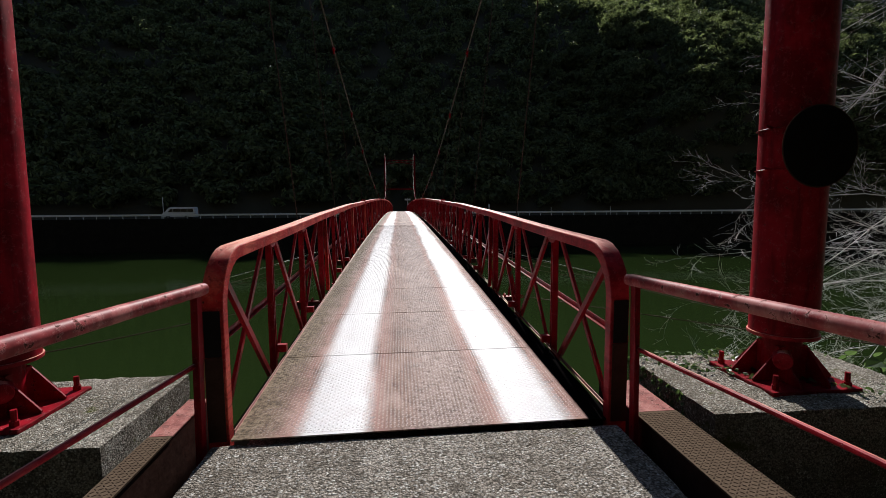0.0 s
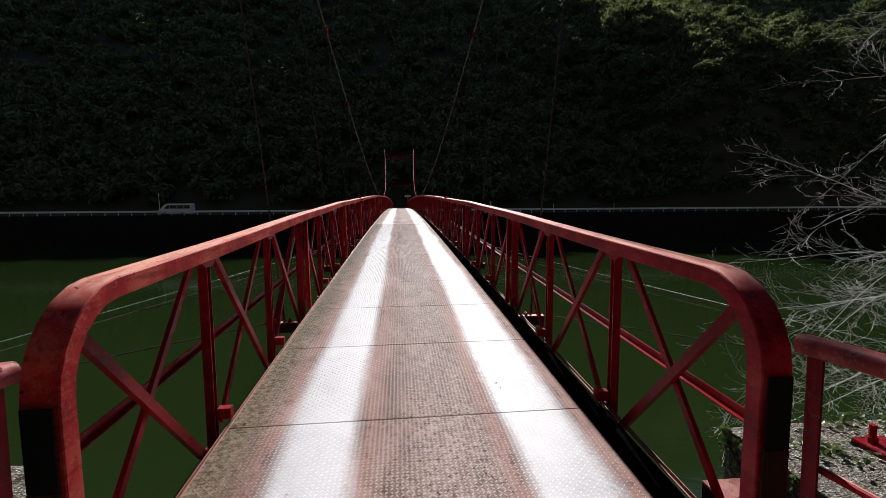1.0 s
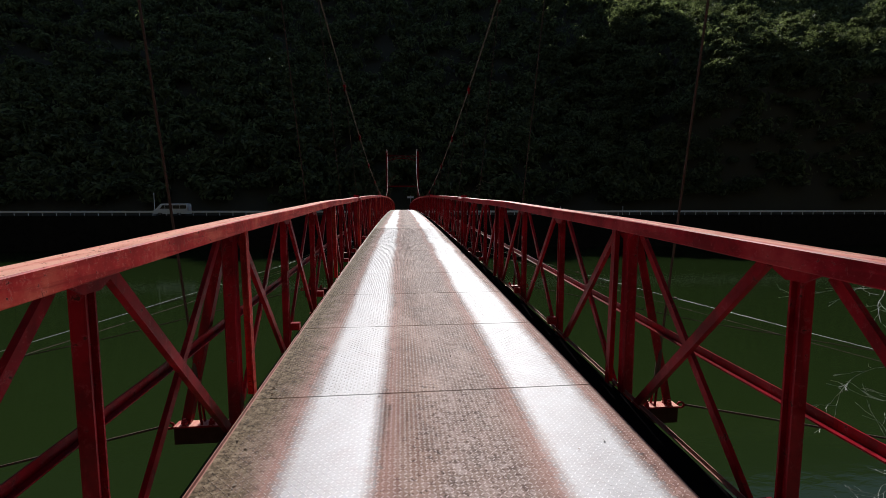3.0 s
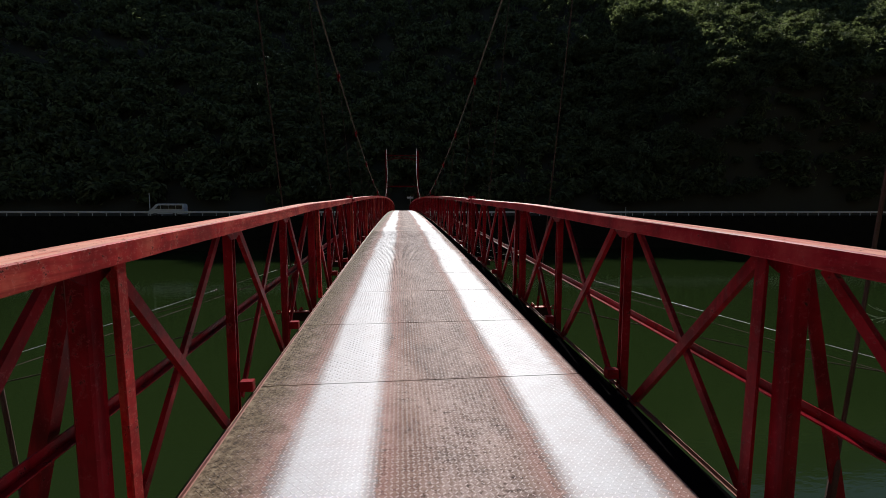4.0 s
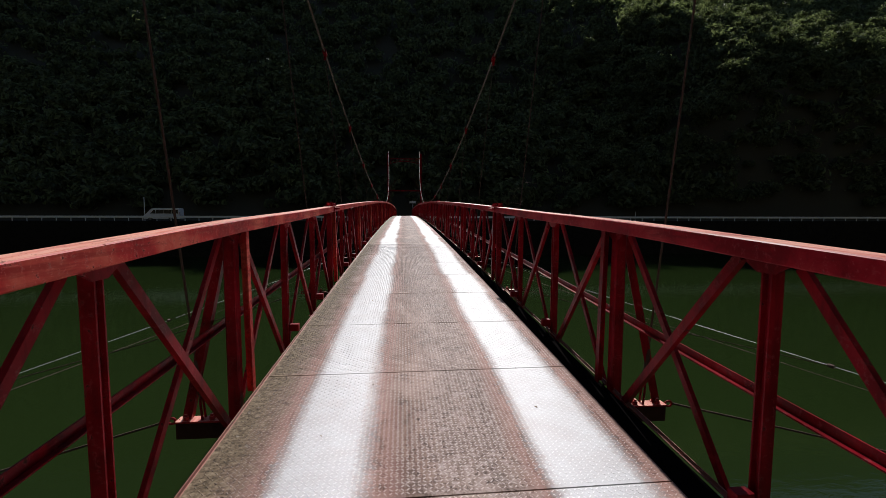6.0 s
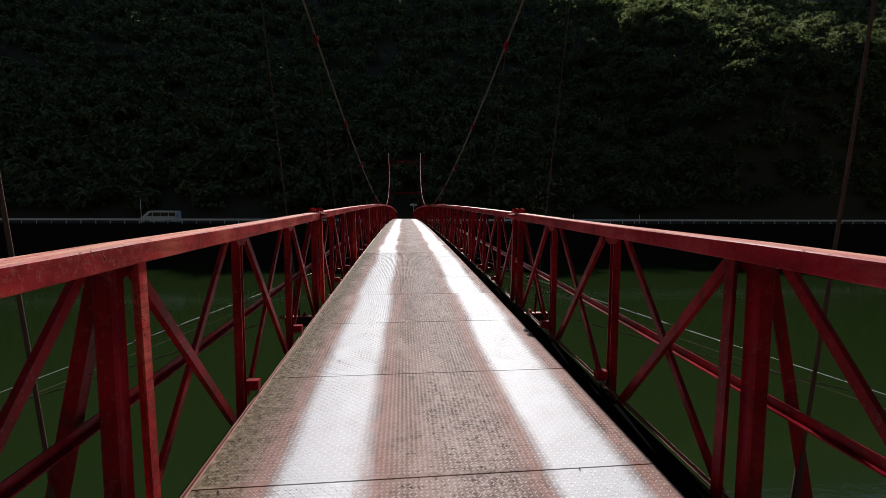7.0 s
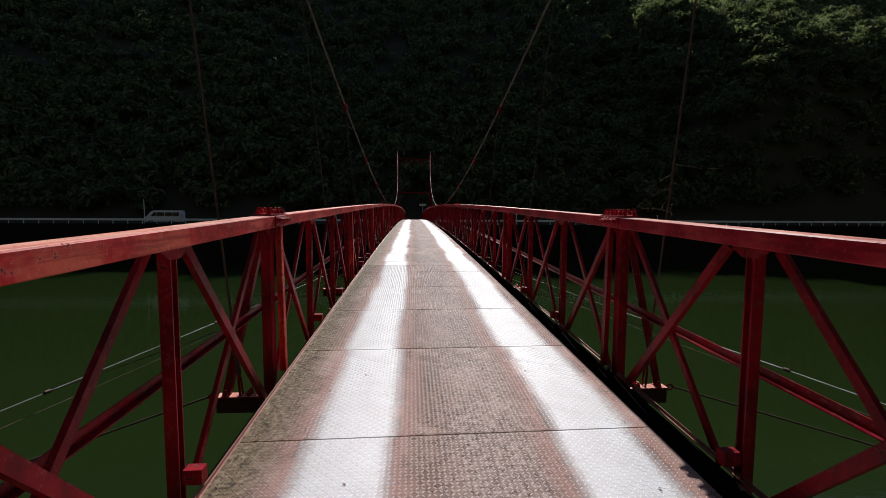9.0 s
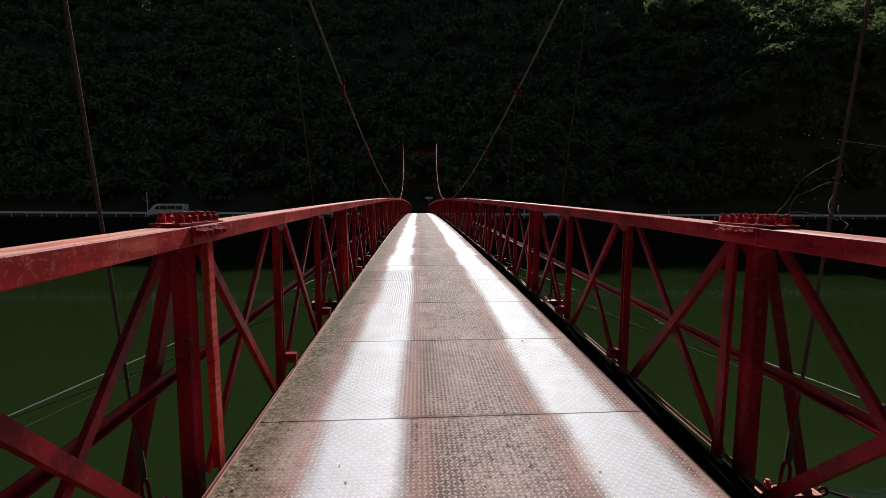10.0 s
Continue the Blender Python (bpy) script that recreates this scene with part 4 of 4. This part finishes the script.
# round plate on the column
sg = thing("round_sign", (2.53, 0.12, 1.63), "round dark plate strapped to the tower column", "sign")
bm = bmesh.new()
sweep(bm, round_section(0.258, 40), [(2.53, 0.101, 1.63), (2.53, 0.106, 1.63), (2.53, 0.115, 1.63)], (1, 0, 0), [0.93, 0.98, 1.0])
part("plate", bm, SIGN, sg)
bm = bmesh.new()
sweep(bm, round_section(0.0045, 8), [(2.53 + 0.258 * math.cos(a), 0.112, 1.63 + 0.258 * math.sin(a)) for a in np.linspace(0, 2 * math.pi, 41)], (0, 1, 0))
part("rim", bm, DARK_STEEL, sg, "thin worn rim")
for z in (1.5, 1.78):
    bm = bmesh.new()
    sweep(bm, box_section(0.004, 0.03, 0.001), [(2.625 + 0.2125 * math.cos(a), 0.42 + 0.2085 * math.sin(a), z) for a in np.linspace(0, 2 * math.pi, 33)], (0, 0, 1))
    st = part("strap", bm, PAINT, sg)
    bm = bmesh.new()
    sweep(bm, round_section(0.010, 8), [(2.40, 0.36, z), (2.33, 0.33, z + 0.01)], (0, 0, 1))
    bm = part("strap_bolt", bm, PAINT, st)
    bm = bmesh.new()
    block(bm, (2.50, 0.115, z - 0.02), (2.56, 0.222, z + 0.02), 0.003)
    part("bracket", bm, PAINT, sg)

# ---- guard rail, van and posts on the far road ----
g = thing("guard_rail", (0, RAIL_Y, ROAD_Z), "long white roadside guard rail on the retaining wall", "guard rail")
for x0, x1 in ((-200, -2.2), (2.7, 200)):
    bm = bmesh.new()
    sweep(bm, [(0.0, -0.15), (0.03, -0.10), (0.03, -0.04), (0.0, -0.01), (0.0, 0.01), (0.03, 0.04), (0.03, 0.10), (0.0, 0.15), (-0.012, 0.15), (0.016, 0.10), (0.016, 0.04), (-0.014, 0.0), (0.016, -0.04), (0.016, -0.10), (-0.012, -0.15)], [(x0, RAIL_Y - 0.08, -0.02), (x1, RAIL_Y - 0.08, -0.02)], (0, -1, 0))
    part("beam", bm, WHITE, g)
bm = bmesh.new()
sweep(bm, round_section(0.057, 8), [(0, 0, -0.02), (0, 0, 0.78), (0, 0, 0.80)], (1, 0, 0), [1, 1, 0.7])
first = part("post", bm, WHITE, g)
first.matrix_basis = pose(-2.4, RAIL_Y, ROAD_Z + 0.12 - 0.12)
for k in range(1, 86):
    share(first, g, pose(-2.4 - 2.0 * k, RAIL_Y, ROAD_Z))
for k in range(86):
    share(first, g, pose(2.9 + 2.0 * k, RAIL_Y, ROAD_Z))


def marker(x, y, h, r, name, label, cat, cap=0.0):
    t = thing(name, (x, y, ROAD_Z), label, cat)
    bm = bmesh.new()
    sweep(bm, round_section(r, 10), [(x, y, ROAD_Z), (x, y, ROAD_Z + h)], (1, 0, 0))
    part("pole", bm, WHITE, t)
    if cap:
        bm = bmesh.new()
        sweep(bm, round_section(r * 2.2, 12), [(x, y, ROAD_Z + h - cap), (x, y, ROAD_Z + h)], (1, 0, 0), [1, 0.9])
        part("reflector", bm, WHITE, t)
    return t


marker(-38.4, 78.4, 3.65, 0.05, "road_pole", "thin white pole beside the road", "pole")
marker(15.8, 78.3, 2.1, 0.07, "delineator_post", "white delineator post with a reflector head", "post", 0.45)
marker(27.0, 78.4, 1.6, 0.04, "road_pole", "short leaning roadside pole", "pole")
marker(38.0, 78.4, 1.6, 0.04, "road_pole", "short pole beside the road", "pole")

# small direction board at the far end of the bridge
b = thing("direction_board", (1.55, 74.9, -0.05), "small pale board on a post at the bridge end", "sign board")
bm = bmesh.new()
sweep(bm, round_section(0.04, 8), [(1.55, 75.6, -0.05), (1.55, 75.6, 2.55)], (1, 0, 0))
part("post", bm, WHITE, b)
bm = bmesh.new()
block(bm, (1.05, 75.54, 2.12), (2.05, 75.575, 2.42), 0.008)
part("board", bm, WHITE, b)


def van(x, y):
    """A long high-roofed van, nose towards -x."""
    t = thing("van", (x, y, ROAD_Z), "silver-white long-wheelbase van driving on the lakeside road", "van")
    W = 0.84
    side = [(-2.62, 0.32), (-2.66, 0.62), (-2.58, 0.92), (-2.28, 1.10), (-1.62, 1.80), (-1.42, 1.93), (-1.0, 1.99), (2.45, 1.99), (2.60, 1.90), (2.68, 1.15), (2.70, 0.55), (2.64, 0.32)]
    bm = bmesh.new()
    rings = []
    for w, k in ((-W, 0.97), (-W + 0.06, 1.0), (W - 0.06, 1.0), (W, 0.97)):
        rings.append([bm.verts.new((x + a * k, y + w * (1.0 if z < 1.2 else 0.93), ROAD_Z + (z if k == 1.0 else 1.1 + (z - 1.1) * 0.97))) for a, z in side])
    for p, q in zip(rings, rings[1:]):
        for j in range(len(side)):
            bm.faces.new((p[j], p[(j + 1) % len(side)], q[(j + 1) % len(side)], q[j]))
    bm.faces.new(rings[0][::-1])
    bm.faces.new(rings[-1])
    part("body", bm, VAN, t)
    for s in (-1, 1):
        for a, c in ((-1.55, -0.85), (-0.78, 0.35), (0.42, 1.45), (1.52, 2.45)):
            bm = bmesh.new()
            lo, hi = 1.16, 1.72
            front = 0.42 if a < -1.5 else 0.0
            pts = [(a - front * 0.2, lo), (c, lo), (c, hi), (a + front, hi)]
            f = []
            for d in (0.0, 0.012):
                f.append([bm.verts.new((x + u, y + s * (W * (0.975 if h < 1.3 else 0.945) + 0.012 + d), ROAD_Z + h)) for u, h in pts])
            bm.faces.new(f[0])
            bm.faces.new(f[1][::-1])
            for j in range(4):
                bm.faces.new((f[0][j], f[0][(j + 1) % 4], f[1][(j + 1) % 4], f[1][j]))
            part("side_window", bm, DARKGLASS, t)
        for a in (-1.62, 1.35):
            bm = bmesh.new()
            c = Vector((x + a, y + s * (W - 0.17), ROAD_Z + 0.325))
            sweep(bm, round_section(0.325, 24), [c, c + Vector((0, s * 0.03, 0)), c + Vector((0, s * 0.16, 0)), c + Vector((0, s * 0.19, 0))], (1, 0, 0), [0.94, 1, 1, 0.94])
            wh = part("wheel", bm, TYRE, t)
            bm = bmesh.new()
            sweep(bm, round_section(0.2, 18), [c + Vector((0, s * 0.185, 0)), c + Vector((0, s * 0.2, 0))], (1, 0, 0), [1, 0.85])
            part("rim", bm, GALV, wh)
        bm = bmesh.new()
        block(bm, (x + 2.60, y + s * 0.70 - 0.07, ROAD_Z + 0.85), (x + 2.705, y + s * 0.70 + 0.07, ROAD_Z + 1.35), 0.01)
        part("tail_light", bm, LAMP, t)
    bm = bmesh.new()
    p = [(-2.24, 1.16), (-1.66, 1.79)]
    f0 = [bm.verts.new((x + a - 0.02, y + s * 0.72, ROAD_Z + z)) for a, z in p for s in (-1, 1)]
    f1 = [bm.verts.new((v.co.x + 0.03, v.co.y, v.co.z - 0.03)) for v in f0]
    bm.faces.new((f0[0], f0[1], f0[3], f0[2]))
    bm.faces.new((f1[2], f1[3], f1[1], f1[0]))
    for i, j in ((0, 1), (1, 3), (3, 2), (2, 0)):
        bm.faces.new((f0[i], f1[i], f1[j], f0[j]))
    part("windscreen", bm, DARKGLASS, t)
    return t


van(-37.0, 81.2)

# ---- bare trees and plants on the near bank ----


def bare_tree(seed, base, top, tips, name, label, radius=0.09):
    """A leafless tree: a leaning trunk and long boughs that run out to their tips, with side branches and fine twigs."""
    rnd = random.Random(seed)
    t = thing(name, base, label, "tree")
    base, top = Vector(base), Vector(top)
    trunk = [base.lerp(top, k) + Vector((rnd.gauss(0, 0.06), rnd.gauss(0, 0.06), 0)) * (k > 0) for k in (0, 0.25, 0.5, 0.75, 1)]
    bm = bmesh.new()
    sweep(bm, round_section(1.0, 9), trunk, None, [radius * 1.3, radius, radius * 0.85, radius * 0.65, radius * 0.4])
    part("trunk", bm, BARK, t)

    def shoot(bm, p, d, ln, r, lev):
        n = max(3, int(ln / 0.07)) if lev else 14
        n = min(n, 14)
        pts, rad, dirs = [p], [r], [d]
        for k in range(n):
            d = (d + Vector((rnd.gauss(0, 1), rnd.gauss(0, 1), rnd.gauss(0, 1))) * (0.055 if lev == 0 else 0.17) + Vector((0, 0, 0.03 if lev > 1 else -0.01))).normalized()
            p = p + d * ln / n
            pts.append(p)
            dirs.append(d)
            rad.append(max(0.0020, r * (1 - 0.8 * (k + 1) / n)))
        sweep(bm, round_section(1.0, 5 if lev == 0 else 3), pts, None, rad, False)
        if lev == 3 or ln < 0.10:
            return
        flip = rnd.choice((-1, 1))
        for k in range(3 if lev == 0 else 1, n + 1):
            if rnd.random() > (0.95, 0.72, 0.42)[lev]:
                continue
            flip = -flip
            d = dirs[k]
            out = d.cross(Vector((0, 0, 1))).normalized() * flip
            turn = rnd.uniform(0.5, 1.0)
            nd = (d + out * turn + Vector((0, 0, rnd.gauss(0.02, 0.35)))).normalized()
            frac = 1 - 0.65 * k / n
            shoot(bm, pts[k], nd, ln * rnd.uniform(0.14, 0.27) * (0.5 + frac * 0.7) * (1.0, 1.7, 1.8)[lev], rad[k] * 0.52, lev + 1)

    for tip in tips:
        tip = Vector(tip)
        a = trunk[rnd.randint(1, 4)].lerp(top, rnd.uniform(0, 0.4))
        bm = bmesh.new()
        shoot(bm, a, (tip - a).normalized(), (tip - a).length, 0.011, 0)
        part("bough", bm, BARK, t)
    return t


bare_tree(5, (11.6, 5.4, -2.6), (11.0, 5.6, 2.2), [(5.6, 5.0, -0.1), (5.3, 4.9, -0.8), (5.8, 5.3, -0.4), (5.6, 5.6, -1.2), (6.6, 5.0, -0.2), (5.9, 4.5, -0.6), (5.0, 5.2, -1.3), (5.4, 4.8, -1.6), (6.2, 5.0, -1.1), (6.7, 5.4, -1.6)], "bare_tree", "leafless tree with fine pale twigs beside the bridge head")
bare_tree(11, (8.6, 3.6, -2.6), (8.2, 3.7, 4.6), [(4.7, 3.8, 2.3), (4.9, 3.6, 3.1), (5.0, 4.0, 1.8), (5.2, 3.8, 2.7), (5.4, 3.6, 3.7), (5.5, 4.0, 1.3)], "bare_tree", "taller leafless tree with pale branches over the bank")
bare_tree(21, (-13.0, 7.0, -7.6), (-12.0, 7.4, 2.0), [(-8.7, 7.5, 2.2), (-9.0, 7.9, 1.2)], "bare_tree", "leafless tree with sparse twigs on the bank")


def leaves(points, normals, size, seed):
    """Heart-shaped small leaves, each folded along its middle."""
    rnd = np.random.default_rng(seed)
    v, f = [], []
    for p, nrm in zip(points, normals):
        n = Vector(nrm) + Vector(rnd.normal(0, 0.35, 3))
        n.normalize()
        a = n.cross(Vector(rnd.normal(0, 1, 3))).normalized()
        b = n.cross(a)
        s = size * rnd.uniform(0.6, 1.3)
        k = len(v)
        p = Vector(p)
        for u, w, h in ((-0.5, 0, 0), (-0.25, 0.45, 0.12), (0.2, 0.36, 0.1), (0.6, 0, -0.05), (0.2, -0.36, 0.1), (-0.25, -0.45, 0.12)):
            v.append(tuple(p + a * u * s + b * w * s + n * h * s))
        f += [(k, k + 1, k + 2, k + 3), (k, k + 3, k + 4, k + 5)]
    return v, [], f


# ivy creeping over the tower plinth
pts, nrm = [], []
for k in range(460):
    u = rng.random()
    if u < 0.72:
        x = rng.uniform(1.8, 3.3)
        y = 0.98 - abs(rng.normal(0, 0.16)) if rng.random() < 0.5 else 0.72 - (x - 1.9) * 0.62 + rng.normal(0, 0.07)
        if -0.08 < y < 1.0:
            pts.append((x, y, 0.02 + rng.uniform(0, 0.03)))
            nrm.append((0, -0.2, 1))
    else:
        pts.append((1.745, rng.uniform(0.2, 1.0), -abs(rng.normal(0, 0.18))))
        nrm.append((-1, 0, 0.3))
tagged(part("ivy", leaves(pts, nrm, 0.034, 3), IVY, None), "creeping ivy over the mossy plinth", "ivy", "", "stuff")

# leafy shrub beside the plinth
c = np.array([(3.75, 0.7, -0.35), (4.1, 0.2, -0.5), (3.7, -0.25, -0.62), (4.5, 0.9, -0.4), (4.4, -0.6, -0.6)])
d = rng.normal(size=(900, 3))
d /= np.linalg.norm(d, axis=1)[:, None]
q = c[rng.integers(0, 5, 900)] + d * rng.uniform(0.15, 0.5, 900)[:, None]
shrub = thing("shrub", (4.0, 0.2, -1.2), "leafy evergreen shrub beside the tower plinth", "shrub")
part("crown", leaves(q, d, 0.095, 4), IVY, shrub)
bm = bmesh.new()
for k in range(5):
    sweep(bm, round_section(1.0, 5), [(4.05, 0.2, -1.6), tuple((c[k] + (4.05, 0.2, -1.3)) / 2), tuple(c[k] + (0, 0, 0.3))], None, [0.02, 0.014, 0.004])
part("stems", bm, DARKBARK, shrub)
c = rng.normal(0, 1, (160, 3)) * (0.16, 0.14, 0.06) + (2.62, -0.92, -0.28)
fl = thing("flowers", (2.62, -0.92, -0.72), "cluster of small red flowers on the bank", "flowers")
part("petals", leaves(c, rng.normal(0, 1, (160, 3)) + (0, 0, 1.5), 0.035, 6), FLOWER, fl)
part("foliage", leaves(c - (0, 0, 0.08), rng.normal(0, 1, (160, 3)) + (0, 0, 1.5), 0.06, 8), IVY, fl)
bm = bmesh.new()
for k in range(9):
    p = c[k * 11]
    sweep(bm, round_section(1.0, 4), [(p[0] * 0.5 + 1.31, p[1] * 0.5 - 0.46, -0.78), tuple(p)], None, [0.005, 0.003])
part("stems", bm, DARKBARK, fl)

# dry vine caught on one hanger
bm = bmesh.new()
rnd = random.Random(4)
h0 = at(1.40, 11.25, 0)
for k in range(7):
    p = h0 + Vector((0.11 + rnd.uniform(0, 0.05), rnd.uniform(-0.02, 0.02), rnd.uniform(1.05, 1.5)))
    d = Vector((rnd.choice((-1, -1, 1)) * rnd.uniform(0.4, 1.0), rnd.uniform(-0.3, 0.6), rnd.uniform(-0.5, 0.5))).normalized()
    pts = [p]
    for _ in range(6):
        d = (d + Vector((rnd.gauss(0, 0.22), rnd.gauss(0, 0.22), rnd.gauss(-0.12, 0.22)))).normalized()
        pts.append(pts[-1] + d * rnd.uniform(0.03, 0.065))
    sweep(bm, round_section(1.0, 4), pts, None, [0.0014 - 0.0001 * j for j in range(7)])
for k in range(26):
    p = h0 + Vector((rnd.gauss(0.0, 0.09), rnd.gauss(0, 0.06), rnd.uniform(1.0, 1.45)))
    sweep(bm, round_section(1.0, 4), [p, p + Vector((rnd.gauss(0, 0.006), 0.0, 0.007))], None, [0.002, 0.001])
tagged(part("dry_vine", bm, VINE, None), "dry vine tendrils caught on a bridge hanger", "vine", "", "stuff")

# grit and dry leaf crumbs lying on the plates, thickest along the dirty edge
crumbs = thing("leaf_litter", at(-0.9, 4.0, 0.0), "dry leaf crumbs and grit scattered on the deck", "litter", "", "stuff")
pts = []
for k in range(260):
    x = -1.05 + abs(rng.normal(0, 0.09)) if k < 190 else rng.uniform(-1.0, 0.9)
    y = rng.uniform(0.2, 16.0)
    pts.append(tuple(at(min(x, 0.93), y, 0.004)))
part("crumbs", leaves(pts, [(0, 0, 1)] * len(pts), 0.015, 12), VINE, crumbs)

# ---- deck plates ----
for y0, y1 in zip(JOINTS, JOINTS[1:]):
    part("deck_plate", plate(y0 + 0.0045, y1 - 0.0045), DECK, deck)
